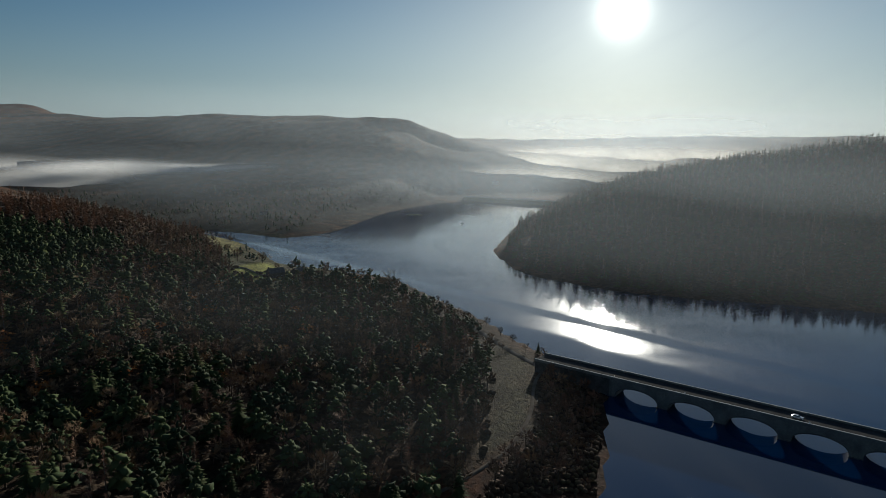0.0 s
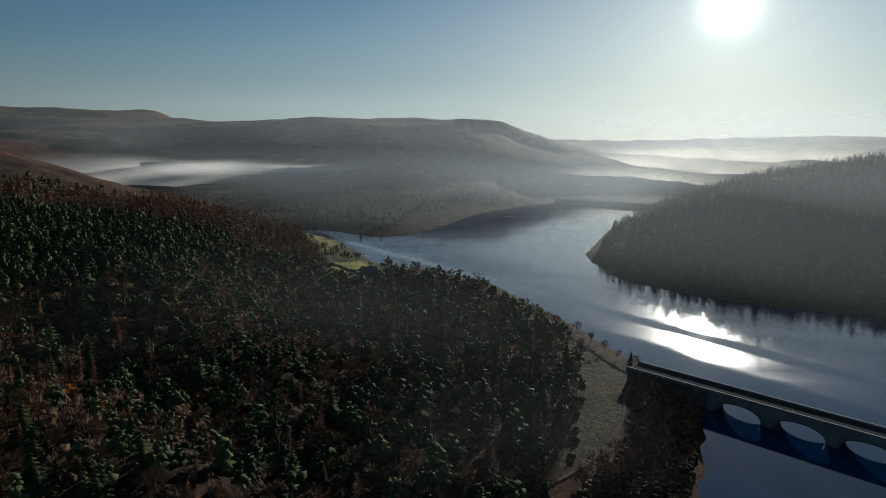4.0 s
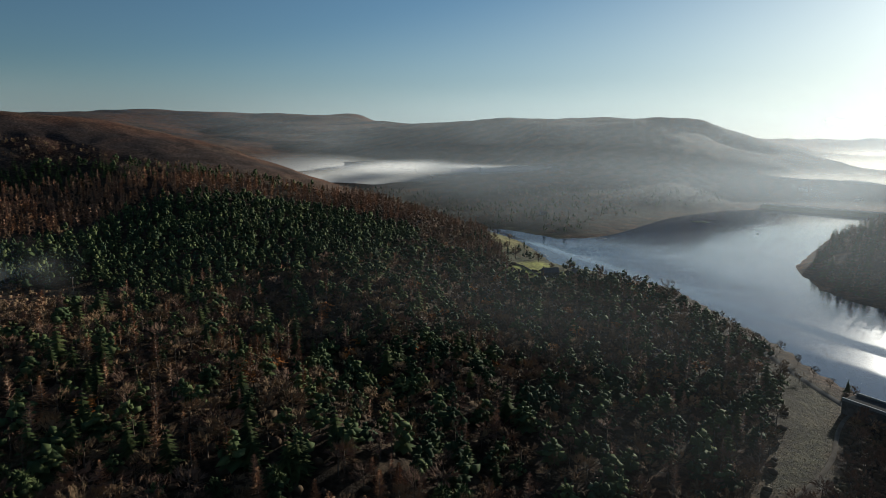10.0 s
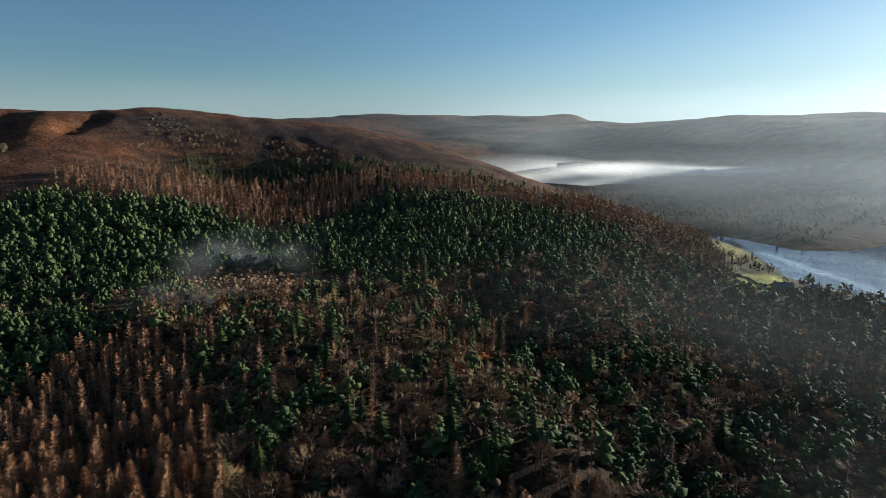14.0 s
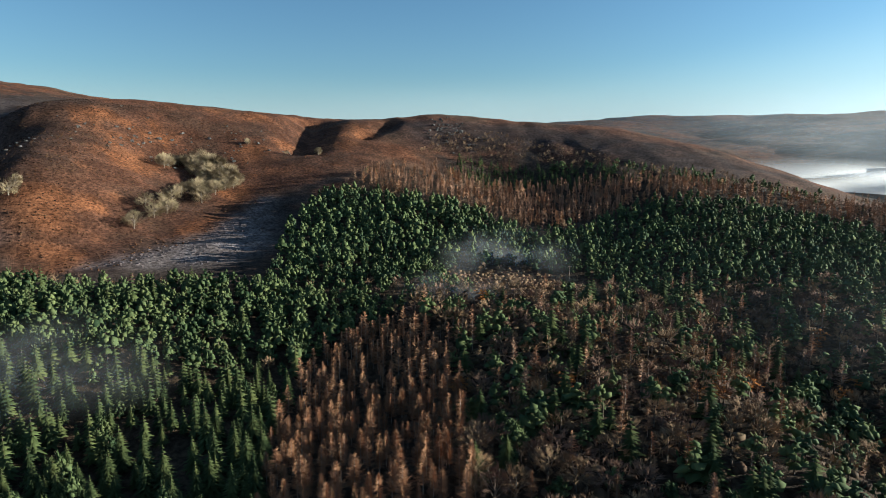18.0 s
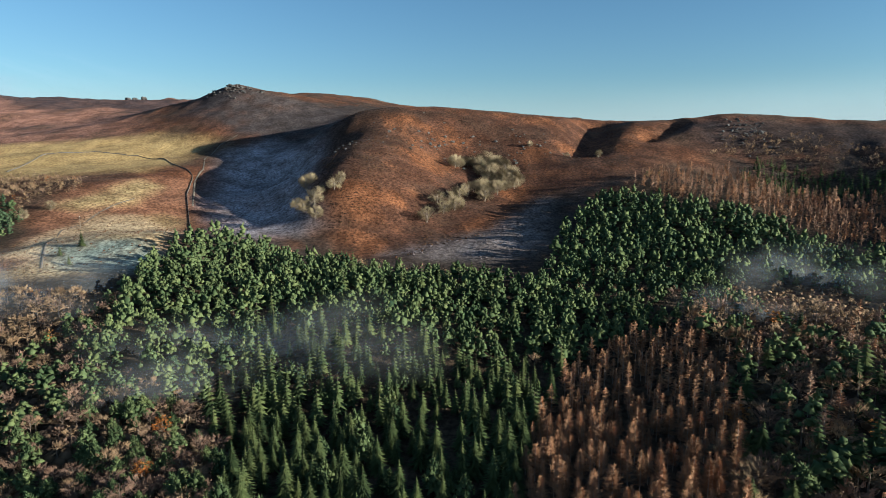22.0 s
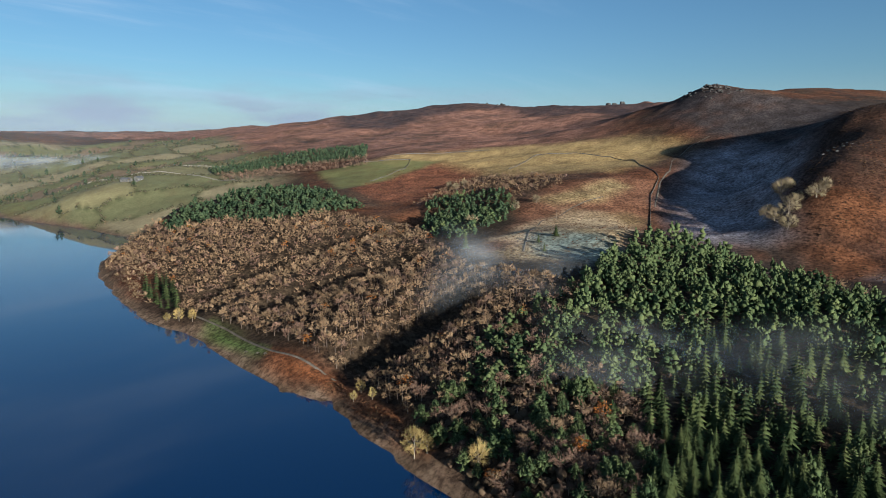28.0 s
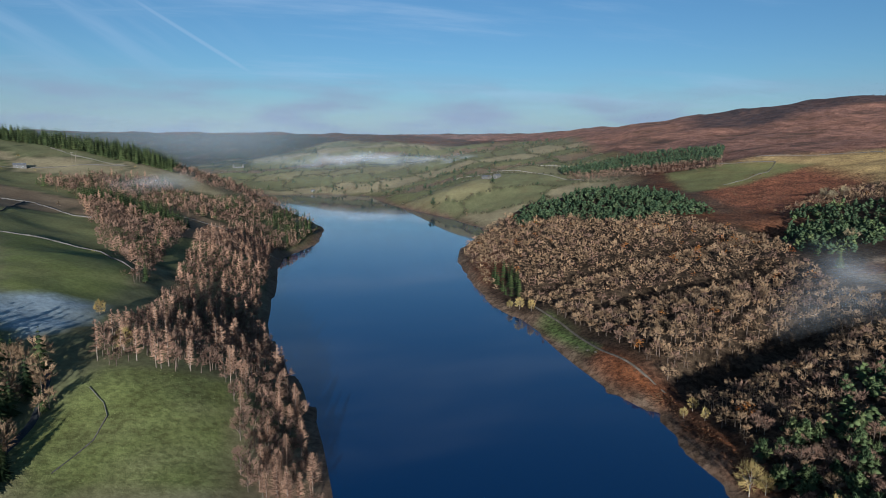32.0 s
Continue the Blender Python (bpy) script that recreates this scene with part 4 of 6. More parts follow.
def twigs(rng, centres, count, reach, width, heart):
    """Sprays of twigs that fan outwards from the crown's heart, and a little up."""
    base, tip = [], []
    for c in centres:
        d = np.array((c[0], c[1], (c[2] - heart) * 0.9))
        d /= max(1.0, np.linalg.norm(d))
        for _ in range(count):
            v = d * 0.9 + rng.uniform(-0.75, 0.75, 3) + (0, 0, 0.65)
            base.append(np.array(c) + rng.uniform(-0.5, 0.5, 3) - d * 0.5)
            tip.append(np.array(c) + v / np.linalg.norm(v) * reach * rng.uniform(0.6, 1.25))
    return spikes(base, tip, width)


def larch_crown(rng, h, r, num, width, low=0.10):
    """Many thin side branches, longest low down, tips turned up."""
    t = low + (0.98 - low) * ((np.arange(num) + rng.uniform(0, 1, num)) / num) ** 0.85
    a = rng.uniform(0, 6.283, num)
    q = r * ((1 - t) / (1 - low)) ** 0.6 * rng.uniform(0.35, 1.2, num) + 0.25
    up = rng.uniform(0.1, 0.6, num)
    k = np.repeat(np.arange(num), 2)
    turn = a[k] + rng.uniform(-0.25, 0.25, 2 * num)
    far = q[k] * np.tile([1.0, 0.75], num)
    ends = np.c_[far * np.cos(turn), far * np.sin(turn), t[k] * h + up[k] * far * rng.uniform(0.3, 1.2, 2 * num)]
    return spikes(np.c_[far * 0, far * 0, t[k] * h], ends, width)


def skirts(rng, h, r, tiers, points, low, droop, notch, power):
    """Whorls of branches, each a ragged drooping umbrella round the stem."""
    vs, fs, o = [], [], 0
    for k in range(tiers):
        t = low + (0.95 - low) * (k / max(1, tiers - 1)) ** 0.92
        q = r * max(0.07, (1 - t) / (1 - low)) ** power * rng.uniform(0.82, 1.12)
        a = rng.uniform(0, 6.283) + np.arange(2 * points) * 3.14159 / points + rng.uniform(-0.12, 0.12, 2 * points)
        out = q * np.where(np.arange(2 * points) % 2, notch, 1.0) * rng.uniform(0.72, 1.18, 2 * points)
        rim = np.c_[out * np.cos(a), out * np.sin(a), t * h + droop * out + rng.uniform(-0.03, 0.03, 2 * points) * h * (1 - t)]
        vs.append(np.vstack([[(0, 0, min(h, t * h + 0.34 * q + 0.15))], rim]))
        i = np.arange(2 * points)
        fs.append(np.c_[np.zeros(2 * points, int), 1 + i, 1 + (i + 1) % (2 * points)] + o)
        o += 2 * points + 1
    return np.concatenate(vs), np.concatenate(fs)


def masses(rng, centres, sizes, tall=1.0, rough=0.4):
    """Ragged tufted masses of needles, open below."""
    v = [np.array(c) + ICO * (rng.uniform(1 - rough, 1 + rough, 12) * q)[:, None] * (1, 1, tall) @ np.array(Euler((rng.uniform(-0.5, 0.5), rng.uniform(-0.5, 0.5), rng.uniform(0, 6))).to_matrix()) for c, q in zip(centres, sizes)]
    faces = ICO_FACES[[i for i in range(20) if i % 4 != 3]]
    return np.concatenate(v), (faces[None] + np.arange(len(centres))[:, None, None] * 12).reshape(-1, 3)


def pine_crown(rng, h, r, num, sprays, reach, width):
    """A pointed dome: a dark body of whorls, ragged needle masses over it, and short up-turned shoots."""
    spots, sizes, base, tip = [], [], [], []
    for k in range(num):
        t = (k + 0.5) / num
        q = r * (1 - t ** 1.25) * rng.uniform(0.55, 1.0)
        a = k * 2.39996 + rng.uniform(-0.5, 0.5)
        spots.append((q * math.cos(a), q * math.sin(a), h * (0.36 + 0.58 * t + rng.uniform(-0.05, 0.05))))
        sizes.append(r * (1.12 / num ** 0.5) * (0.95 - 0.4 * t) * rng.uniform(0.7, 1.25))
    for k in range(sprays):
        j = rng.randint(num)
        u, a = rng.uniform(-0.2, 1.0), rng.uniform(0, 6.283)
        c = math.sqrt(1 - u * u)
        way = np.array((c * math.cos(a), c * math.sin(a), u))
        foot = np.array(spots[j]) + way * sizes[j] * 0.6
        base.append(foot), tip.append(foot + (way + (0, 0, 0.6)) * reach * rng.uniform(0.7, 1.3))
    body = skirts(rng, h * 0.98, r * 0.78, 4, 5 + (num > 8) * 2, 0.30, -0.45, 0.62, 0.62)
    return tri_join([(*body, 0), (*masses(rng, spots, sizes, 1.1, 0.72), 0), (*blades(base, tip, width * reach, 0.3), 0)])[:2]


def make_tree(kind, level, seed):
    """Trunk and crown of one tree; level 2 near, 1 farther, 0 far."""
    rng = np.random.RandomState(seed)
    if kind == "spruce":
        h, r = rng.uniform(14, 18), rng.uniform(3.9, 5.0)
        crown = skirts(rng, h, r * (1.0, 1.0, 0.84)[level], (7, 9, 11)[level], (6, 8, 9)[level], 0.12, -0.30, 0.42, 0.82)
        if level == 2:
            crown = tri_join([(*crown, 0), (*conifer(rng, h, r * 1.1, 14, 15, 0.12, 0.10, -0.18, 0.84, 0.35), 0)])[:2]
        trunk = stem([(0, 0, -1), (0, 0, h * 0.9)], [0.28, 0.05], 4)
    elif kind in ("larch", "dull_larch"):
        h, r = (rng.uniform(12.5, 16), rng.uniform(3.6, 4.4)) if kind == "larch" else (rng.uniform(14, 18), rng.uniform(3.6, 4.6))
        crown = larch_crown(rng, h, r, (54, 135, 420)[level], (0.28, 0.13, 0.06)[level], 0.20)
        trunk = stem([(0, 0, -1), (0.1, 0, h * 0.5), (0, 0, h * 0.96)], [0.22, 0.15, 0.05], 4)
    elif kind == "pine":
        h, r = rng.uniform(10.5, 14.0), rng.uniform(3.6, 4.7)
        crown = pine_crown(rng, h, r, (5, 9, 24)[level], (4, 14, 260)[level], (1.8, 1.4, 1.1)[level], (0.32, 0.26, 0.15)[level])
        trunk = stem([(0, 0, -1), (0.15, 0.1, h * 0.5), (0, 0, h * 0.85)], [0.25, 0.18, 0.06], 4)
    else:
        h, r = (rng.uniform(7.5, 10.5), rng.uniform(3.3, 4.5)) if kind == "moor" else (rng.uniform(10, 14), rng.uniform(3.1, 4.4))
        limbs = [stem([(0, 0, -1), (0.1, 0.1, h * 0.35), (0.2, 0, h * 0.75)], [0.28, 0.2, 0.06], 4)]
        for b in range((0, 0, 9)[level]):
            a, z0 = b * 2.4 + rng.uniform(-0.4, 0.4), h * rng.uniform(0.2, 0.45)
            x, y = math.cos(a) * r, math.sin(a) * r
            limbs.append(stem([(0.1, 0.05, z0), (x * 0.4, y * 0.4, z0 + h * 0.18), (x * 0.75, y * 0.75, z0 + h * rng.uniform(0.3, 0.5))], [0.14, 0.09, 0.03], 3))
        tv, tf, _ = tri_join([(v, f, 0) for v, f in limbs])
        trunk = (tv, tf)
        full = kind in ("willow", "moor")
        low_z = h * (0.02 if kind == "moor" else 0.12 if kind == "willow" else 0.30)
        spots = dome(rng, (14, 24, 54)[level] + (8, 40, 60)[level] * full, low_z, h * 0.92, r, 0.25)
        if kind == "rust":
            crown = tufts(rng, spots, (3, 4, 5)[level], (1.6, 1.2, 0.85)[level], 0.34)
        else:
            crown = twigs(rng, spots, (6, 8, 9)[level], (1.9, 1.7, 1.5)[level], (0.18, 0.115, 0.064)[level], (low_z + h * 0.80) / 2)
    return trunk, crown


KINDS = {"pine": (PINE, BARK), "spruce": (SPRUCE, BARK), "larch": (LARCH, PALE_BARK), "dull_larch": (DULL_LARCH, PALE_BARK), "dark_pine": (DARK_PINE, BARK), "bare": (BARE, BARK), "rust": (RUST, BARK), "willow": (WILLOW, PALE_BARK), "moor_tree": (MOOR_TREE, PALE_BARK), "purple": (PURPLE, BARK)}
MODELS = {(k, lv): [make_tree(k, lv, 17 * i + 5 * lv + len(k)) for i in range((3, 4, 5)[lv])] for k in ("pine", "spruce", "larch", "dull_larch", "bare", "rust", "willow", "moor") for lv in range(3)}
for lv in range(3):
    MODELS["dark_pine", lv], MODELS["moor_tree", lv], MODELS["purple", lv] = MODELS["pine", lv], MODELS["moor", lv], MODELS["bare", lv]

# planting: one uneven grid of places, each taken by the first wood whose bounds hold it
step = 7.7
px, py = np.meshgrid(np.arange(-960, 770, step), np.arange(-1300, 1140, step))
rng = np.random.RandomState(4)
px, py = (px + rng.uniform(-3.7, 3.7, px.shape)).ravel(), (py + rng.uniform(-3.7, 3.7, py.shape)).ravel()
fx, fy = np.meshgrid(np.arange(-720, 260, 5.5), np.arange(-1010, 660, 5.5))
fine_x, fine_y = (fx + rng.uniform(-2.6, 2.6, fx.shape)).ravel(), (fy + rng.uniform(-2.6, 2.6, fy.shape)).ravel()
dense = np.repeat([False, True], [len(px), len(fine_x)])
px, py = np.concatenate([px, fine_x]), np.concatenate([py, fine_y])
sd, swet = along(SHORE, px, py)
free = ~swet & (sd > 6)
for line, _, _ in CLOUGHS[:3]:
    for (ax, ay), (bx, by) in zip(line[:-1], line[1:]):
        s = np.clip(((px - ax) * (bx - ax) + (py - ay) * (by - ay)) / ((bx - ax) ** 2 + (by - ay) ** 2), 0, 1)
        free &= np.hypot(px - ax - s * (bx - ax), py - ay - s * (by - ay)) > (12 if line[0] == (-187, -245) else 7.5)
plantings = []
for wood, outline, blend, keep, size in WOODS:
    d, ins = within(outline, px, py)
    here = free & ins & (dense == any(outline is o for o in FINE))
    free &= ~ins
    if blend:
        k = np.where(here)[0]
        k = k[rng.uniform(0, 1, len(k)) < keep]
        plantings.append((wood, k, blend, size, 1.38 if outline in (SOUTH_WOOD, MIXED_HILL) else 1.3 if outline in (BARE_WOOD, MIXED_NORTH, PINE_PATCH, PINE_TOP) else 1.0))
TREE_TAGS = {"purple": ("leafless purple-brown broadleaf tree in a close wood", "tree"), "pine": ("round-topped dark green pine on the wooded slope", "pine"), "spruce": ("pointed green spruce with drooping tiers on the slope", "spruce"),
             "larch": ("leafless orange-brown larch with thin branches", "larch"), "dull_larch": ("leafless pinkish-brown larch by the water", "larch"), "dark_pine": ("dark blue-green pine on the slope", "pine"), "bare": ("leafless grey-brown broadleaf tree on the slope", "tree"),
             "rust": ("small tree with rust-orange leaves", "tree"), "willow": ("pale yellow-brown leafless shore tree", "tree"), "moor_tree": ("rounded pinkish-brown leafless birch on the moor", "tree")}
REACH = {"purple": 330.0, "dark_pine": 230.0, "pine": 262.0, "spruce": 235.0, "larch": 247.0, "dull_larch": 300.0, "bare": 237.0, "rust": 420.0}
templates = {}


def plant(kind, v, x, y, turn, size, spread=1.0):
    """One tree of its own: an Empty with trunk and crown."""
    m = pose(x, y, float(land_z(x, y)), 0, 0, turn)
    if (kind, v) not in templates:
        (tv, tf), (cv, cf) = MODELS[kind, 2][v]
        tree = new({"bare": "broadleaf_tree", "purple": "broadleaf_tree", "rust": "broadleaf_tree", "willow": "shore_tree", "moor_tree": "birch_tree"}.get(kind, kind.split("_")[-1] + "_tree"))
        for part_name, verts, faces, mat in (("trunk", tv, tf, KINDS[kind][1]), ("crown", cv, cf, KINDS[kind][0])):
            new(part_name, mesh_from(part_name, verts, faces, [mat])).parent = tree
        tagged(tree, *TREE_TAGS[kind], group=kind + " trees")
        templates[kind, v] = tree
        tree.matrix_basis = m
    else:
        tree = copy_thing(templates[kind, v], m)
    tree.scale = (size * spread, size * spread, size)
    return tree


counts = {}
for wood, k, blend, size, spread in plantings:
    names = list(blend)
    pick = rng.choice(len(names), len(k), p=np.array(list(blend.values())) / sum(blend.values()))
    dist = np.hypot(px[k], py[k])
    level = np.where(dist < 280, 2, np.where(dist < 440, 1, 0))
    level = np.maximum(0, level - ((py[k] > 100) & (dist > 180) & (level > 1)))
    level = np.where((level == 2) & (dist > np.array([REACH.get(n, 0.0) for n in names])[pick]), 1, level)
    pieces, tones = [], []
    for j, kind in enumerate(names):
        for lv in range(3):
            for v, (trunk, crown) in enumerate(MODELS[kind, lv]):
                sel = k[(pick == j) & (level == lv) & (k % len(MODELS[kind, lv]) == v)]
                if not len(sel):
                    continue
                if lv == 2:
                    near = np.hypot(px[sel], py[sel]) < REACH.get(kind, 0)
                    for i in sel[near]:
                        if counts.get(kind, 0) < 290:
                            plant(kind, v, px[i], py[i], float(i * 77 % 360), size * (0.62 + 0.55 * (i * 31 % 97) / 97), spread if "larch" not in kind else 1.0)
                            counts[kind] = counts.get(kind, 0) + 1
                        else:
                            near[sel == i] = False
                    sel = sel[~near]
                    if not len(sel):
                        continue
                s = rng.uniform(0.62, 1.18, len(sel)) * size
                s_wide = s * (spread if "larch" not in kind else 1.0)
                a = rng.uniform(0, 6.283, len(sel))
                zz = land_z(px[sel], py[sel])
                for (verts, faces), slot in ((trunk, 2 * j + 1), (crown, 2 * j)):
                    if lv == 0 and slot % 2:
                        continue
                    ca, sa = np.cos(a)[:, None], np.sin(a)[:, None]
                    q = np.stack([(verts[:, 0] * ca - verts[:, 1] * sa) * s_wide[:, None] + px[sel, None],
                                  (verts[:, 0] * sa + verts[:, 1] * ca) * s_wide[:, None] + py[sel, None],
                                  verts[:, 2] * s[:, None] + zz[:, None]], -1).reshape(-1, 3)
                    ff = (faces[None] + (np.arange(len(sel)) * len(verts))[:, None, None]).reshape(-1, 3)
                    pieces.append((q, ff, slot))
                    tones.append(np.repeat(px[sel] * 7.13 % 1.0, len(verts)))
    if pieces:
        vv, ff, mm = tri_join(pieces)
        ob = new(wood, mesh_from(wood, vv, ff, [x for kind in names for x in KINDS[kind]], mm))
        ob.data.attributes.new("tone", "FLOAT", "POINT").data.foreach_set("value", np.concatenate(tones).astype(np.float32))
        tagged(ob, WOOD_LABELS.get(wood, "dense hillside trees"), "woodland", kind="stuff")

# hedgerow trees and copses out on the pastures and lower moor
def scatter(name, x0, x1, y0, y1, gap, wave, least, kinds, size, label, seed, outline=None, hedges=0.0):
    g = np.random.RandomState(seed)
    sx, sy = np.meshgrid(np.arange(x0, x1, gap), np.arange(y0, y1, gap))
    sx, sy = (sx + g.uniform(-0.5, 0.5, sx.shape) * gap).ravel(), (sy + g.uniform(-0.5, 0.5, sy.shape) * gap).ravel()
    d, w = along(SHORE, sx, sy)
    ok = ~w & (d > 10) & (waves(sx, sy, wave, seed) > least)
    if hedges:
        ok = ~w & (d > 10) & (ok | ((field_cells(sx, sy)[1] < 7) & (g.uniform(0, 1, sx.shape) < hedges)))
    if outline is not None:
        ok &= within(outline, sx, sy)[1]
    for field in (SOUTH_CLEAR, SOUTH_FIELD_FAR):
        ok &= ~within(field, sx, sy)[1]
    sx, sy = sx[ok], sy[ok]
    sz, pieces, tones = land_z(sx, sy), [], []
    which = g.randint(0, len(kinds), len(sx))
    for j, kind in enumerate(kinds):
        for v, (trunk, crown) in enumerate(MODELS[kind, 0]):
            i = np.where((which == j) & (np.arange(len(sx)) % 3 == v))[0]
            if len(i):
                q = (crown[0][None] * (g.uniform(0.6, 1.1, len(i)) * size)[:, None, None] + np.stack([sx[i], sy[i], sz[i]], -1)[:, None]).reshape(-1, 3)
                pieces.append((q, (crown[1][None] + (np.arange(len(i)) * len(crown[0]))[:, None, None]).reshape(-1, 3), j))
                tones.append(np.repeat(sx[i] * 7.13 % 1.0, len(crown[0])))
    if pieces:
        vv, ff, mm = tri_join(pieces)
        ob = new(name, mesh_from(name, vv, ff, [KINDS[k][0] for k in kinds], mm))
        ob.data.attributes.new("tone", "FLOAT", "POINT").data.foreach_set("value", np.concatenate(tones).astype(np.float32))
        tagged(ob, label, "trees", kind="stuff")


scatter("hedgerow_trees", -1200, 700, -2500, -1000, 19, 190, 0.7, ["purple", "bare", "dark_pine"], 1.0, "scattered hedgerow trees and copses on green pasture", 21, NORTH_PASTURE, 0.3)
scatter("shore_copse", -500, 300, -1800, -1300, 13, 150, 0.35, ["bare", "bare", "dark_pine"], 0.8, "bare trees along the far shore", 22, NORTH_PASTURE)
scatter("valley_woods", -640, 60, 800, 1500, 14, 260, -0.35, ["dark_pine", "purple", "purple"], 0.75, "dark woods on the lower valley side", 23, SOUTH_SHORE)
scatter("shore_copse", -310, -50, 460, 870, 13, 90, 0.0, ["purple", "dark_pine", "bare"], 0.8, "dark trees along the south bank", 28, SOUTH_BANK)
scatter("hedgerow_trees", 90, 900, -1500, -200, 15, 190, 2.0, ["bare", "willow"], 0.55, "thin hedgerow trees between green fields", 27, WEST_LAND, 0.25)
scatter("clough_scrub", -760, -560, -640, -360, 11, 70, 0.3, ["bare"], 0.6, "bare grey scrub along the clough head", 25, [(-560, -380), (-520, -540), (-700, -600), (-740, -560), (-660, -400)])
g = np.random.RandomState(77)
CLUMP = [(-557, -43), (-580, -29), (-598, -36), (-600, -22), (-624, -15), (-641, -7), (-651, 7), (-679, 16), (-667, 27), (-701, 40), (-729, 35), (-741, 23), (-745, 7), (-742, -9), (-718, -18), (-675, 42), (-628, 10), (-690, 22), (-705, 8), (-660, 20), (-720, 20), (-690, 38)]
CLUMP += [(x + g.uniform(-12, 12), y + g.uniform(-10, 10)) for x, y in CLUMP[3:]] + [(x + g.uniform(-9, 9), y + g.uniform(-9, 9)) for x, y in CLUMP[6:]]
for i, (x, y) in enumerate(CLUMP):
    plant("moor_tree", i % 5, x, y, i * 67.0, g.uniform(1.3, 1.9), 1.25)
for i, (x, y, s) in enumerate(((-594, -162, 1.3), (-600, -158, 1.0), (-575, -130, 1.35), (-584, -126, 1.1), (-558, -161, 1.25), (-556, -144, 1.45), (-548, -152, 1.1), (-530, -137, 1.2), (-574, -143, 1.0), (-757, 146, 0.9), (-795, 68, 0.7), (-766, 110, 0.6), (-604, -560, 1.3), (-616, -548, 1.1), (-598, -545, 0.9), (-505, -380, 0.9), (-530, -372, 0.8), (-430, -372, 1.0))):
    plant("moor_tree", i % 5, x, y, i * 59.0, s * 1.3)
for i, (x, y, s) in enumerate(((-181, -226, 0.62), (-174, -223, 0.5), (-178, -214, 0.55), (-157, -164, 1.15), (-160, -134, 1.1), (-160, -160, 0.7), (-163, -170, 0.5),
                               (-182, -408, 0.8), (-178, -420, 0.85), (-174, -430, 0.7), (64, -297, 1.0), (84, -345, 0.8))):
    plant("willow", i % 5, x, y, i * 61.0, s)
for i, (x, y, s) in enumerate(((-40, 468, 1.9), (-196, 590, 1.2), (-176, 604, 1.2), (-222, 640, 1.0), (-150, 560, 0.7), (58, 340, 0.6), (50, 352, 0.5), (44, 366, 0.65), (38, 384, 0.6), (30, 402, 0.7), (66, 322, 0.5), (36, 350, 0.55), (30, 366, 0.6), (24, 388, 0.7), (18, 410, 0.7), (-240, 700, 0.9))):
    plant("bare", i % 5, x, y, i * 83.0, s)
for i, (x, y, s) in enumerate(((-400, -262, 0.75), (-386, -268, 0.5), (-375, -255, 0.45), (-360, -318, 0.8), (-117, 492, 0.9), (-108, 503, 0.95), (-98, 503, 1.0), (-88, 494, 1.05), (-78, 484, 0.9), (-66, 470, 0.8), (-125, 505, 0.8), (-58, 478, 0.6), (-200, 560, 0.7), (57, 350, 0.45))):
    plant("spruce", i % 5, x, y, i * 47.0, s)

# ---- mist ----
def mist_material(name, thick, through_light, size, even=0.30, full=0.70, tone=(0.9, 0.93, 0.96)):
    """Thin mist: lets most of the view pass and scatters sunlight onwards."""
    m, n, l, p = material(name)
    n.remove(p)
    out = n["Material Output"]
    clear, onward, back = n.new("ShaderNodeBsdfTransparent"), n.new("ShaderNodeBsdfTranslucent"), n.new("ShaderNodeBsdfDiffuse")
    for s in (onward, back):
        s.inputs["Color"].default_value = (*tone, 1)
    scatter = n.new("ShaderNodeMixShader")
    scatter.inputs[0].default_value = through_light
    l.new(back.outputs[0], scatter.inputs[1])
    l.new(onward.outputs[0], scatter.inputs[2])
    fade = n.new("ShaderNodeAttribute")
    fade.attribute_name = "fade"
    stretch = n.new("ShaderNodeMapping")
    stretch.inputs["Scale"].default_value = (1 / size, 1 / size, 2.6 / size)
    l.new(n.new("ShaderNodeNewGeometry").outputs["Position"], stretch.inputs["Vector"])
    puff = ramp(n, l, noise_node(n, l, 1.0, 5, 0.6, stretch.outputs[0]).outputs[0], [(even, (0, 0, 0)), (full, (1, 1, 1))]).outputs[0]
    amount = mathn(n, l, "MULTIPLY", mathn(n, l, "MULTIPLY", fade.outputs["Fac"], puff), thick)
    blend = n.new("ShaderNodeMixShader")
    l.new(amount, blend.inputs[0])
    l.new(clear.outputs[0], blend.inputs[1])
    l.new(scatter.outputs[0], blend.inputs[2])
    l.new(blend.outputs[0], out.inputs[0])
    return m


HAZE = mist_material("valley_haze", 0.36, 0.75, 900, 0.0, 0.62, (0.72, 0.80, 0.87))
MIST = mist_material("white_mist", 0.15, 0.6, 45)
FAR_MIST = mist_material("white_mist_far", 0.92, 0.7, 170, 0.12, 0.48, (0.76, 0.75, 0.74))

NORTH_MIST = mist_material("north_mist", 0.50, 0.6, 110, 0.34, 0.70, (0.66, 0.68, 0.72))
BRIGHT_FOG = mist_material("bright_fog", 0.80, 1.0, 260, 0.05, 0.60, (0.96, 0.91, 0.82))


def sheet(name, xs, ys, z0, z1, rows, fade, mat, label):
    """An upright wavering sheet of mist along the line xs, ys."""
    t = np.linspace(0, 1, rows)
    V = np.stack([np.repeat(xs[None], rows, 0), np.repeat(ys[None], rows, 0), z0[None] + (z1 - z0)[None] * t[:, None]], -1)
    ob = new(name, mesh_from(name, V.reshape(-1, 3), grid_faces(rows, len(xs)), [mat], smooth=True))
    ob.data.attributes.new("fade", "FLOAT", "POINT").data.foreach_set("value", fade.astype(np.float32).ravel())
    return tagged(ob, label, "mist", kind="stuff")


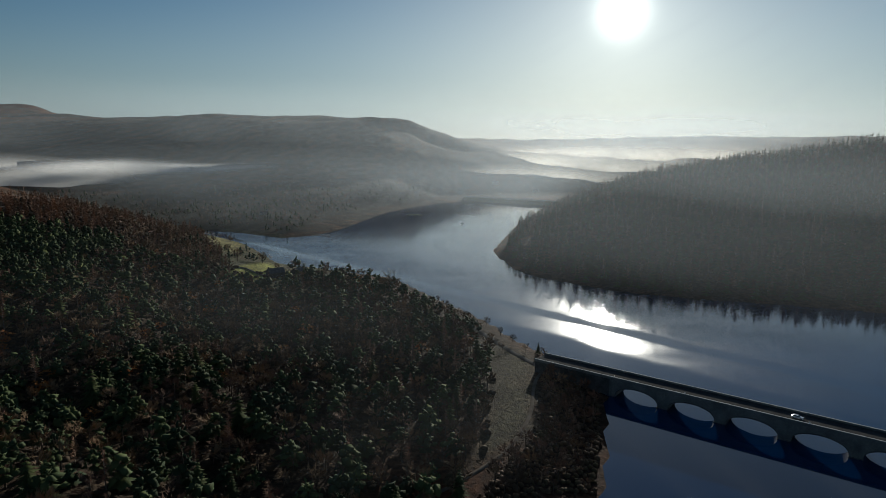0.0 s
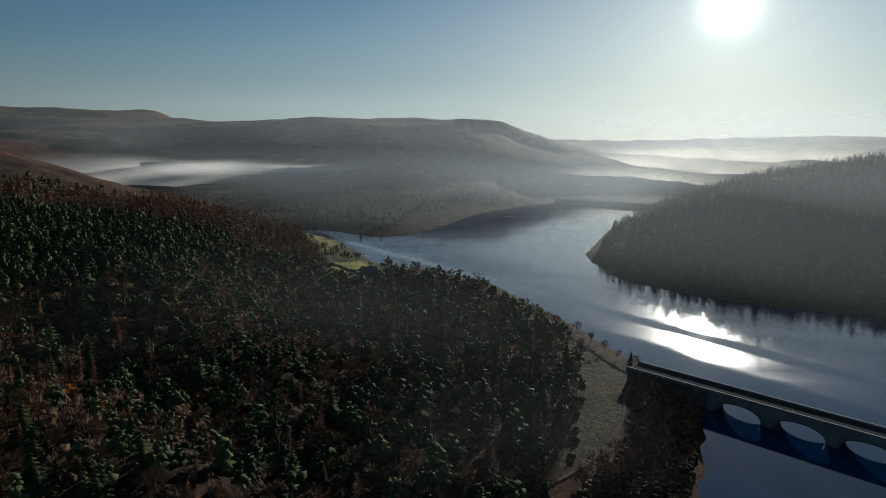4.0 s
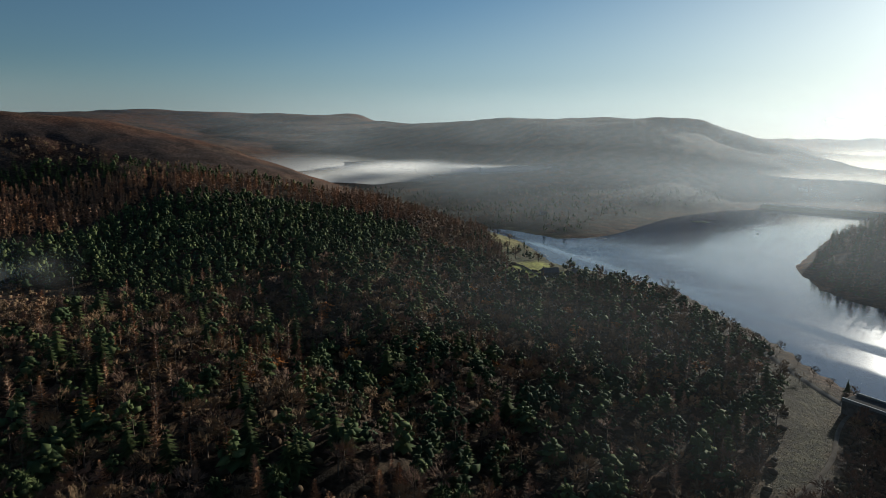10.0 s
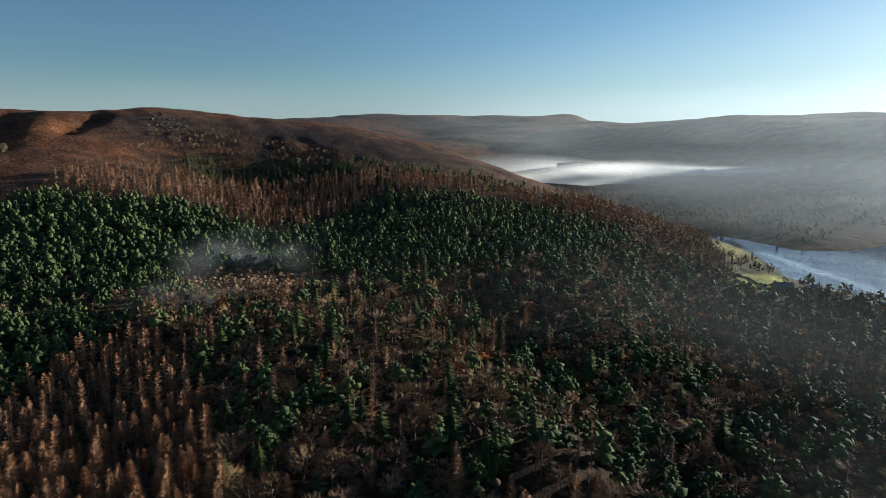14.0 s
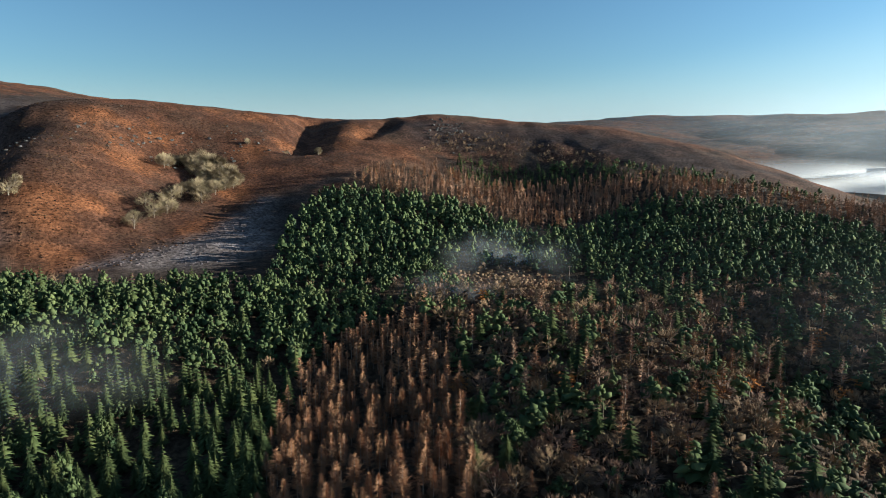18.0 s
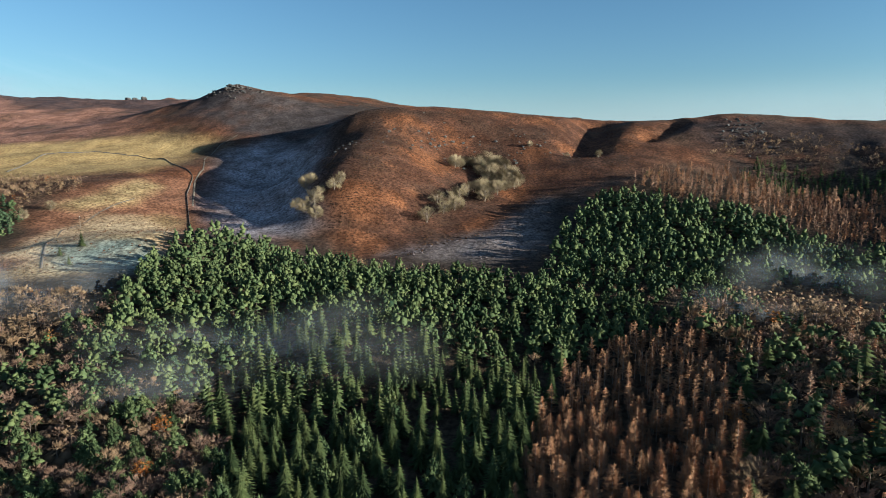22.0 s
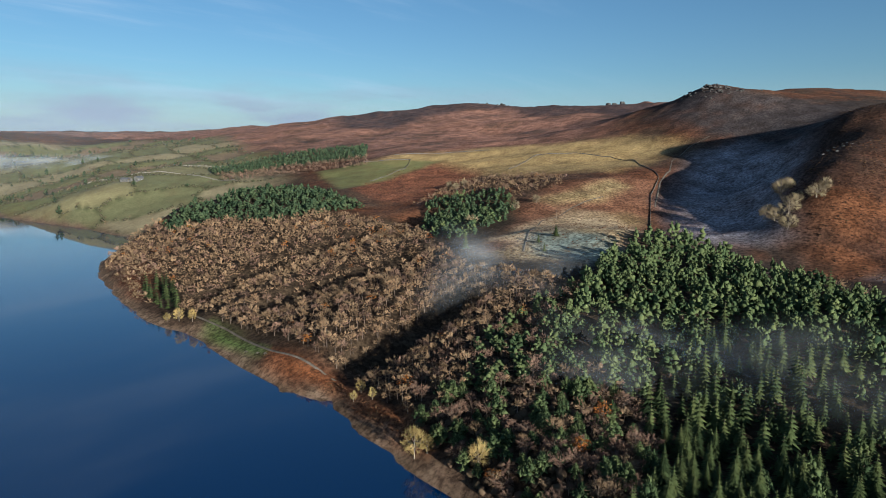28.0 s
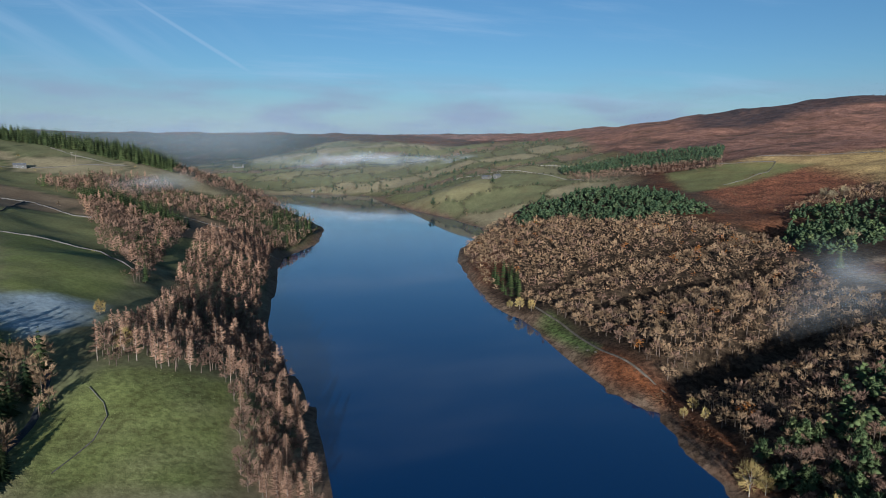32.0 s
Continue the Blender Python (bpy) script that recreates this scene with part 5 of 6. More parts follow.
# haze that fills the valleys, thinning with height and clear of the slopes it touches
for r, top, a0, a1, much in ((185, 100, -14, 18, 0.035), (300, 120, -14, 62, 0.085), (430, 170, -62, 3, 0.13), (800, 200, -62, 62, 0.28), (1100, 210, -60, 215, 0.38), (1750, 290, -60, 215, 0.85), (2200, 330, 128, 215, 0.8), (2800, 420, -60, 215, 1.1)):
    a = np.radians(np.linspace(a0, a1, 140))
    q = r * (1 + 0.05 * np.sin(a * 7 + r))
    hx, hy = -np.sin(a) * q, np.cos(a) * q
    ends = np.clip(np.minimum(np.degrees(a) - a0, a1 - np.degrees(a)) / (35 if r == 300 else 10), 0, 1)
    t = np.linspace(0, 1, 30)
    above = (t[:, None] * (top + 2.0) - 2.0 - np.maximum(land_z(hx, hy), 0)[None]) / (30 + r * 0.045)
    up = np.clip(above, 0, 1)
    # made thicker towards the sun, standing in for sunlight scattered forward
    sheet("haze", hx, hy, np.full(140, -2.0), np.full(140, float(top)), 30, (4 * t * (1 - t) if r == 430 else (np.cos(t * 3.14159) * 0.5 + 0.5) ** (1.4 if r < 700 else 1.0))[:, None] * much * (1 + 1.3 * np.exp(-((np.degrees(a) + 10) / 28) ** 2))[None] * (1 - (0.6 if r < 2000 else 0.0) * np.clip((np.degrees(a) - 118) / 30, 0, 1))[None] * ends[None] * up * up * (3 - 2 * up), HAZE, "thin pale haze hanging in the valley")


def mist_bank(x, y, z, length, depth, height, turn, mat, layers=4, seed=0, label="low white mist drifting over the trees"):
    """A drifting bank: a few wavy sheets with ragged ends."""
    g = np.random.RandomState(seed)
    vs, fs, fd = [], [], []
    for k in range(layers):
        s = np.linspace(-0.5, 0.5, 26)
        off = (k / (layers - 1) - 0.5) * depth if layers > 1 else 0.0
        lx, ly = s * length * g.uniform(0.75, 1.1) + g.uniform(-0.1, 0.1) * length, off + depth * 0.2 * np.sin(s * 9 + g.uniform(0, 6))
        c, d = math.cos(radians(turn)), math.sin(radians(turn))
        t = np.linspace(-0.5, 0.5, 9)
        zz = z + g.uniform(-0.15, 0.15) * height + 0.15 * height * np.sin(s * 7 + g.uniform(0, 6))
        V = np.stack([np.repeat((x + lx * c - ly * d)[None], 9, 0), np.repeat((y + lx * d + ly * c)[None], 9, 0), zz[None] + t[:, None] * height], -1)
        vs.append(V.reshape(-1, 3))
        fs.append(grid_faces(9, 26) + 26 * 9 * k)
        fd.append((np.clip(1 - (2 * s) ** 2, 0, 1)[None] ** 1.5 * np.clip(1 - (2 * t) ** 2, 0, 1)[:, None] ** 2).ravel())
    ob = new("mist_bank", mesh_from("mist_bank", np.concatenate(vs), np.concatenate(fs), [mat], smooth=True))
    ob.data.attributes.new("fade", "FLOAT", "POINT").data.foreach_set("value", np.concatenate(fd).astype(np.float32))
    return tagged(ob, label, "mist", kind="stuff")



BROOK = "bank of white fog filling the side valley"
for i, (x, y, z, length, depth, height, turn) in enumerate(((-880, 1120, 46, 900, 200, 84, 36), (-730, 1265, 60, 560, 150, 40, 30), (-580, 1390, 66, 520, 120, 24, 22))):
    mist_bank(x, y, z, length, depth, height, turn, FAR_MIST, 2, 30 + i, BROOK)
for i, (x, y, z, length, depth, height, turn) in enumerate(((330, 1690, 26, 800, 300, 84, -12), (520, 2050, 44, 1300, 380, 110, -15), (760, 2650, 66, 2000, 500, 130, -16))):
    mist_bank(x, y, z, length, depth, height, turn, BRIGHT_FOG, 1, 50 + i, "bright fog pooled in the valley below the dam")
for i, (x, y, z, length, depth, height, turn) in enumerate(((-300, -2020, 82, 640, 120, 50, -8), (-600, -1900, 80, 560, 120, 45, -16), (-860, -1690, 78, 460, 120, 50, -26))):
    mist_bank(x, y, z, length, depth, height, turn, NORTH_MIST, 2, 70 + i, "white fog bank lying across the far pastures")
for i, (x, y, z, length, depth, height, turn) in enumerate(((-375, 205, 46, 130, 30, 34, 62), (-300, -236, 46, 120, 40, 40, 120), (-255, -95, 36, 150, 40, 34, 105), (-330, 140, 34, 80, 22, 26, 70), (125, -790, 78, 120, 40, 26, 10), (-330, -270, 48, 80, 30, 36, 110))):
    mist_bank(x, y, z, length, depth, height, turn, MIST, 2, 90 + i)
# ---- built things ----
def part(name, bm, mat, parent=None, label=""):
    """Links a bmesh as one mesh object, under a thing or a part."""
    me = bpy.data.meshes.new(name)
    bm.normal_update()
    bm.to_mesh(me)
    bm.free()
    me.materials.append(mat)
    ob = new(name, me)
    if parent is not None:
        ob.parent = parent
    return tagged(ob, label)


def add_box(bm, x0, x1, y0, y1, z0, z1, bevel=0.0):
    v = [bm.verts.new((x, y, z)) for z in (z0, z1) for x, y in ((x0, y0), (x1, y0), (x1, y1), (x0, y1))]
    made = [bm.faces.new([v[i] for i in f]) for f in ((3, 2, 1, 0), (4, 5, 6, 7), (0, 1, 5, 4), (1, 2, 6, 5), (2, 3, 7, 6), (3, 0, 4, 7))]
    if bevel:
        bmesh.ops.bevel(bm, geom=list({e for f in made for e in f.edges}), offset=bevel, segments=1, affect="EDGES")
    return bm


def box(*a, **k):
    return add_box(bmesh.new(), *a, **k)


def cylinder(r0, r1, z0, z1, sides=10):
    bm = bmesh.new()
    bmesh.ops.create_cone(bm, cap_ends=True, segments=sides, radius1=r0, radius2=r1, depth=z1 - z0, matrix=Matrix.Translation((0, 0, (z0 + z1) / 2)))
    return bm


def profile(points, y0, y1):
    """A side outline (x, z) drawn out from y0 to y1."""
    bm = bmesh.new()
    a = [bm.verts.new((x, y0, z)) for x, z in points]
    b = [bm.verts.new((x, y1, z)) for x, z in points]
    bm.faces.new(a)
    bm.faces.new(b[::-1])
    for i in range(len(points)):
        j = (i + 1) % len(points)
        bm.faces.new((a[j], a[i], b[i], b[j]))
    bmesh.ops.recalc_face_normals(bm, faces=bm.faces)
    return bm


# the viaduct: spans along local x, width along local y
SPAN, WIDE = 25.3, 11.2
bridge = new("viaduct")
bridge.matrix_world = pose(103.8, 275.7, 0, 0, 0, math.degrees(math.atan2(-0.6, 0.8)))
tagged(bridge, "grey stone and concrete arched road viaduct over water", "bridge")
for k in range(-1, 9):
    bm = bmesh.new()
    s0 = k * SPAN
    cols = []
    for i in range(25):
        a = math.pi * i / 24
        s = s0 + SPAN / 2 - math.cos(a) * (SPAN / 2 - 2.4)
        cols.append((s, 0.3 + 5.3 * math.sin(a) ** 0.85))
    cols = [(s0 + 0.02, -3.0), (s0 + 2.4, -3.0)] + cols + [(s0 + SPAN - 2.4, -3.0), (s0 + SPAN - 0.02, -3.0)]
    rows = [[bm.verts.new((s, y, z)) for s, z in cols] for y in (0, WIDE)]
    tops = [[bm.verts.new((s, y, 8.5)) for s, z in cols] for y in (0, WIDE)]
    for i in range(len(cols) - 1):
        bm.faces.new((rows[0][i], rows[0][i + 1], tops[0][i + 1], tops[0][i]))
        bm.faces.new((rows[1][i + 1], rows[1][i], tops[1][i], tops[1][i + 1]))
        bm.faces.new((rows[0][i + 1], rows[0][i], rows[1][i], rows[1][i + 1]))
        bm.faces.new((tops[0][i], tops[0][i + 1], tops[1][i + 1], tops[1][i]))
    bmesh.ops.remove_doubles(bm, verts=bm.verts, dist=0.001)
    bmesh.ops.recalc_face_normals(bm, faces=bm.faces)
    part("arch_span", bm, CONCRETE, bridge)
    for y0, y1 in ((-0.35, -0.01), (WIDE + 0.01, WIDE + 0.35)):
        part("pilaster", box(s0 - 0.7, s0 + 0.7, y0, y1, 0.2, 8.48, 0.06), CONCRETE, bridge)
    part("pier", profile([(s0 - 2.9, -6), (s0 + 2.9, -6), (s0 + 2.6, 0.25), (s0 - 2.6, 0.25)], -0.6, WIDE + 0.6), STONE, bridge)
    ring = bmesh.new()
    for i in range(24):
        (xa, za), (xb, zb) = cols[2 + i], cols[3 + i]
        q = [ring.verts.new(c) for c in ((xa, -0.12, za), (xb, -0.12, zb), (xb, -0.12, zb + 0.55), (xa, -0.12, za + 0.55), (xa, -0.005, za), (xb, -0.005, zb), (xb, -0.005, zb + 0.55), (xa, -0.005, za + 0.55))]
        for f in ((0, 1, 2, 3), (1, 0, 4, 5), (3, 2, 6, 7)):
            ring.faces.new([q[j] for j in f])
    part("arch_ring", ring, STONE, bridge)
S0, S1 = -SPAN - 42, 9 * SPAN + 30
part("abutment", box(S0, -SPAN - 0.05, 0.0, WIDE, -3, 8.48), STONE, bridge)
part("abutment", box(8.98 * SPAN + 0.6, S1, 0.0, WIDE, -3, 8.48), STONE, bridge)
part("deck", box(S0, S1, -0.45, WIDE + 0.45, 8.504, 8.9), CONCRETE, bridge)
part("carriageway", box(S0, S1, 2.0, WIDE - 2.0, 8.904, 8.95), ASPHALT, bridge, "dark asphalt road surface")
for y0, y1 in ((0.1, 1.95), (WIDE - 1.95, WIDE - 0.1)):
    part("footway", box(S0, S1, y0, y1, 8.904, 9.05), ASPHALT, bridge)
for y0 in (-0.42, WIDE - 0.02):
    part("parapet", box(S0, S1, y0, y0 + 0.44, 8.904, 9.78), CONCRETE, bridge)
    part("coping", box(S0, S1, y0 - 0.08, y0 + 0.52, 9.784, 9.93, 0.03), LIMEWASH, bridge, "pale stone coping")
for s in (-24.0, 9.5, 59.0, 110.0):
    post = part("marker_post", cylinder(0.05, 0.05, 9.06, 10.5, 6), PAINT, bridge, "small white roadside post")
    post.location = (s, 0.35, 0)
    plate = part("plate", box(-0.25, 0.25, -0.02, 0.02, 9.9, 10.5), PAINT, post)


def car(x, y, z, turn, paint, label):
    thing = new("car")
    thing.matrix_world = pose(x, y, z, 0, 0, turn)
    body = profile([(-2.2, 0.28), (2.2, 0.28), (2.25, 0.62), (2.1, 0.80), (1.1, 0.92), (-2.0, 0.96), (-2.2, 0.85)], -0.88, 0.88)
    bmesh.ops.bevel(body, geom=list(body.edges), offset=0.05, segments=2, affect="EDGES")
    part("body", body, paint, thing)
    cab = profile([(-1.95, 0.97), (1.0, 0.95), (0.25, 1.42), (-1.2, 1.46), (-1.75, 1.3)], -0.72, 0.72)
    bmesh.ops.bevel(cab, geom=list(cab.edges), offset=0.06, segments=2, affect="EDGES")
    part("cabin", cab, paint, thing)
    part("side_window", profile([(-1.5, 1.0), (0.75, 1.0), (0.2, 1.34), (-1.15, 1.37)], -0.735, 0.735), GLASS, thing, "dark glass")
    part("windscreen", profile([(0.90, 1.02), (0.98, 1.02), (0.34, 1.40), (0.28, 1.38)], -0.62, 0.62), GLASS, thing, "dark glass")
    for sx in (-1.35, 1.4):
        for sy in (-0.82, 0.82):
            tyre = part("wheel", cylinder(0.32, 0.32, -0.1, 0.1, 14), RUBBER, thing)
            tyre.matrix_basis = pose(sx, sy, 0.32, 90)
            part("rim", cylinder(0.19, 0.19, -0.11, 0.11, 10), CONCRETE, tyre, "grey rim")
    for sy in (-0.65, 0.65):
        part("headlight", box(2.2, 2.27, sy - 0.18, sy + 0.18, 0.6, 0.75), PAINT, thing)
    return tagged(thing, label, "car")


car(150.0, 247.1, 8.955, -36.9, PAINT, "white car driving across the viaduct")


# roads and tracks laid on the ground
def strip(name, points, width, mat, label, lift=0.08):
    pts, acc = [], np.array(points, float)
    for a, b in zip(acc[:-1], acc[1:]):
        k = max(2, int(np.hypot(*(b - a)) / 4))
        pts += [a + (b - a) * i / k for i in range(k)]
    pts = np.array(pts + [acc[-1]])
    for _ in range(3):
        pts[1:-1] = (pts[:-2] + 2 * pts[1:-1] + pts[2:]) / 4
    t = np.gradient(pts, axis=0)
    t /= np.linalg.norm(t, axis=1)[:, None]
    side = np.c_[-t[:, 1], t[:, 0]]
    cols = np.stack([pts + side * width * f for f in (-0.5, -0.2, 0.2, 0.5)], 1)
    z = np.max(land_z(cols[..., 0], cols[..., 1]), axis=1, keepdims=True) + lift + 0 * cols[..., 0]
    z[:, 0] -= 0.5
    z[:, -1] -= 0.5
    V = np.concatenate([cols, z[..., None]], -1)
    ob = new(name, mesh_from(name, V.reshape(-1, 3), grid_faces(len(pts), 4), [mat], smooth=True))
    return tagged(ob, label, "road", kind="structure")


strip("road", [(70, 303), (55, 322), (42, 345), (30, 375), (12, 420)], 5.6, ASPHALT, "asphalt main road leading onto the viaduct")
strip("track", [(58, 326), (50, 308), (45, 288), (41, 264), (34, 243), (24, 222), (13, 209), (0, 195), (-40, 170)], 2.6, TRACK, "pale lane curving down beside rough grass")
strip("track", [(-187, -415), (-187, -369), (-180, -302), (-184, -263), (-184, -250)], 2.2, TRACK, "pale lakeside track between lawn and wood")
strip("track", [(-604, -279), (-704, -321), (-760, -335), (-831, -363), (-915, -372), (-949, -361)], 2.6, TRACK, "frosty pale path climbing the shaded moor")
strip("track", [(-370, -270), (-420, -300), (-480, -330), (-560, -335), (-590, -330)], 2.2, TRACK, "pale track across the rough pasture")
strip("track", [(100, -300), (86, -270), (82, -240), (90, -205)], 3.5, ASPHALT, "narrow dark lane beside the field")


def field_wall(points, label="dark drystone wall across the pasture", high=1.2, thick=0.55, mat=DRYSTONE):
    """A drystone wall with an uneven top that follows the ground."""
    pts = []
    for a, b in zip(points[:-1], points[1:]):
        k = max(2, int(math.dist(a, b) / 3))
        pts += [(a[0] + (b[0] - a[0]) * i / k, a[1] + (b[1] - a[1]) * i / k) for i in range(k)]
    pts = np.array(pts + [points[-1]], float)
    t = np.gradient(pts, axis=0)
    t /= np.maximum(np.linalg.norm(t, axis=1), 1e-6)[:, None]
    side = np.c_[-t[:, 1], t[:, 0]] * thick / 2
    g = np.random.RandomState(len(pts))
    z = land_z(pts[:, 0], pts[:, 1])
    top = z + high * g.uniform(0.8, 1.1, len(pts))
    V = np.stack([np.c_[pts + side, z - 1], np.c_[pts + side * 0.6, top], np.c_[pts - side * 0.6, top], np.c_[pts - side, z - 1]], 1)
    ob = new("field_wall", mesh_from("field_wall", V.reshape(-1, 3), grid_faces(len(pts), 4), [mat]))
    return tagged(ob, label, "wall", kind="structure")


for line in ([(-505, -236), (-640, -301), (-718, -329), (-827, -417), (-846, -462), (-855, -529), (-834, -584), (-732, -564)], [(-700, -860), (-740, -780), (-690, -740), (-600, -720)],
             [(-760, -843), (-830, -760), (-850, -700)]):
    field_wall(line, thick=0.45, high=1.0, mat=WALLING)
for line in ([(237, -666), (211, -669), (167, -625), (152, -625)], [(180, -500), (150, -503), (117, -497), (96, -459), (83, -440)],
             [(315, -894), (253, -938), (187, -971)], [(207, -579), (217, -665)], [(330, -1080), (260, -1000), (187, -971)], [(-10, -690), (40, -715), (95, -705)]):
    field_wall(line, "pale lichened drystone wall between green fields", 0.9, 0.5, WALLING)
field_wall([(69, -260), (62, -250), (59, -241), (61, -228), (69, -211)], "tumbled low stone line across the rough field", 0.25, 0.6, WALLING)
field_wall([(-198, 540), (-175, 548), (-150, 530)], "low dark wall beside the sunlit field")
field_wall([(-545, -1010), (-520, -1180), (-470, -1300)], "field wall on the far pasture")
field_wall([(-640, -1250), (-520, -1330), (-420, -1400)], "field wall on the far pasture")


def house(name, x, y, turn, length, width, eaves, ridge, wall_mat, label, windows=3, door=True, chimney=True):
    thing = new(name)
    z = float(land_z(x, y))
    thing.matrix_world = pose(x, y, z, 0, 0, turn)
    h = width / 2
    body = bmesh.new()
    add_box(body, -length / 2, length / 2, -h, h, -2, eaves)
    walls = part("wall", body, wall_mat, thing)
    for sx in (-length / 2, length / 2 - 0.4):
        g = profile([(-h, eaves), (h, eaves), (0, ridge)], 0, 0.4)
        ob = part("gable", g, wall_mat, thing)
        ob.matrix_basis = pose(sx + 0.4, 0, 0.004, 0, 0, 90)
    for s in (-1, 1):
        slope = profile([(s * (h + 0.4), eaves - 0.25), (s * (h + 0.4), eaves - 0.02), (0, ridge + 0.28), (0, ridge + 0.02)], -length / 2 - 0.3, length / 2 + 0.3)
        ob = part("roof", slope, SLATE, thing, "dark slate roof slope")
        ob.matrix_basis = pose(0, 0, 0, 0, 0, 90)
    for i in range(windows):
        wx = -length / 2 + length * (i + 0.7) / (windows + 0.4)
        for s in (-1, 1):
            w = part("window", box(wx - 0.55, wx + 0.55, s * h - 0.05, s * h + 0.05, 1.0, 2.3), PAINT, thing)
            part("pane", box(wx - 0.45, wx + 0.45, s * h - 0.07, s * h + 0.07, 1.1, 2.2), GLASS, w)
    if door:
        part("door", box(length / 2 - 1.9, length / 2 - 0.9, -h - 0.06, -h + 0.06, 0, 2.05), TIMBER, thing)
    if chimney:
        part("chimney", box(-length / 2 + 0.5, -length / 2 + 1.4, -0.45, 0.45, ridge - 0.5, ridge + 1.3), STONE, thing)
    return tagged(thing, label, "house")


house("barn", 298, -906, 20, 14, 7, 3.4, 6.0, STONE, "pale stone barn with slate roof in a pasture", 2, True, False)
house("farmhouse", -446, -1186, 30, 16, 8, 5.0, 8.0, STONE, "stone farmhouse among trees on the far slope")
house("barn", -430, -1202, 120, 20, 9, 4.0, 7.0, STONE, "long stone barn beside the farmhouse", 2, True, False)
house("farmhouse", -143, 528, 35, 14, 8, 4.6, 8.0, STONE, "dark gabled cottage by the sunlit field")
house("cottage", -128, 546, 60, 10, 6, 3.2, 5.6, STONE, "low dark outbuilding with bright roof edge", 2, True, False)
house("cottage", 137, 1640, 10, 16, 8, 5, 8, LIMEWASH, "white house below the fog near the dam")
house("cottage", 240, 1610, -15, 12, 7, 4.5, 7, LIMEWASH, "white house below the fog near the dam")
house("cottage", -120, -1735, 10, 10, 6, 4, 6, STONE, "small white house behind the far shore")
house("boathouse", -282, 985, 15, 12, 6, 3, 5, LIMEWASH, "pale boathouse on the far shore", 2, True, False)


def pole(x, y, high, arms, label):
    thing = new("telegraph_pole")
    thing.matrix_world = pose(x, y, float(land_z(x, y)), 0, 0, 25)
    part("post", cylinder(0.18, 0.12, -1, high, 8), TIMBER, thing)
    for i in range(arms):
        arm = part("crossarm", box(-1.1, 1.1, -0.08, 0.08, high - 0.7 - i * 0.6, high - 0.5 - i * 0.6), TIMBER, thing)
        for sx in (-0.95, 0, 0.95):
            part("insulator", box(sx - 0.07, sx + 0.07, -0.07, 0.07, high - 0.497 - i * 0.6, high - 0.25 - i * 0.6), PAINT, arm)
    return tagged(thing, label, "pole")


pole(-492, -322, 10, 1, "pale timber telegraph pole beside the track")
pole(-351, 234, 11, 1, "pale timber telegraph pole in the clearing")
pole(250, -949, 16, 2, "tall dark timber pole on the pasture")
pole(246, -951, 16, 1, "tall dark timber pole on the pasture")

# the dam, the islet and the boats
dam_bm = profile([(-34, -6), (-4, 8.0), (4, 8.0), (40, -8)], 0, 210)
dam = tagged(new("dam"), "long grassed embankment dam with a stone crest wall", "dam", kind="structure")
dam.matrix_world = pose(50, 1398, 0, 0, 0, -117.6)
part("embankment", dam_bm, GRASS, dam)
part("wave_wall", box(-4.0, -3.4, 0, 210, 7.9, 9.2), LIMEWASH, dam, "pale stone wave wall")
rng = np.random.RandomState(8)
islet = bmesh.new()
bmesh.ops.create_icosphere(islet, subdivisions=3, radius=1)
for v in islet.verts:
    v.co = Vector((v.co.x * 14, v.co.y * 5, v.co.z * 1.5)) * (1 + 0.15 * noise.noise(v.co * 2.3))
islet_ob = part("islet", islet, GRASS)
islet_ob.location = (-49, 1085, 0)
tagged(islet_ob, "small dark grassy islet in the reservoir", "islet", kind="structure")


def boat(x, y, turn, label):
    thing = new("rowing_boat")
    thing.matrix_world = pose(x, y, 0.05, 0, 0, turn)
    hull = bmesh.new()
    rings = []
    for s, w in ((-2.4, 0.75), (-1.2, 0.95), (0.6, 0.9), (1.8, 0.55), (2.6, 0.05)):
        rings.append([hull.verts.new(c) for c in ((s, -w, 0.6), (s, -w * 0.7, 0.0), (s, 0, -0.15), (s, w * 0.7, 0.0), (s, w, 0.6), (s, w * 0.85, 0.55), (s, 0, 0.1), (s, -w * 0.85, 0.55))])
    for a, b in zip(rings[:-1], rings[1:]):
        for i in range(8):
            hull.faces.new((a[i], a[(i + 1) % 8], b[(i + 1) % 8], b[i]))
    hull.faces.new(rings[0])
    part("hull", hull, PAINT, thing)
    for s in (-1.3, 0.3):
        part("thwart", box(s - 0.15, s + 0.15, -0.75, 0.75, 0.40, 0.46), TIMBER, thing)
    return tagged(thing, label, "boat")


boat(31, 972, 40, "small boat out on the open reservoir")
boat(-230, 822, 80, "white boat moored by the far shore")
jetty = tagged(new("jetty"), "long low floating jetty by the far shore", "jetty")
jetty.matrix_world = pose(-205, 818, 0, 0, 0, 12)
for i in range(9):
    part("pontoon", box(i * 6.2, i * 6.2 + 6, -0.8, 0.8, -0.3, 0.35), TIMBER, jetty)

# crags, boulders and scree
def rock(seed, flat=0.7, sub=2, stone=STONE):
    bm = bmesh.new()
    bmesh.ops.create_icosphere(bm, subdivisions=sub, radius=1)
    off = Vector((seed * 3.1, seed * 1.7, seed * 0.9))
    for v in bm.verts:
        q = noise.cell(v.co * 1.7 + off)
        v.co *= 0.75 + 0.45 * q + 0.2 * noise.noise(v.co * 3 + off)
        v.co.z *= flat
    me = bpy.data.meshes.new("rock")
    bm.to_mesh(me)
    bm.free()
    me.materials.append(stone)
    return me


ROCKS = [rock(i) for i in range(6)]
CRAGS = [rock(i + 9, 0.8, 2, CRAG) for i in range(6)]


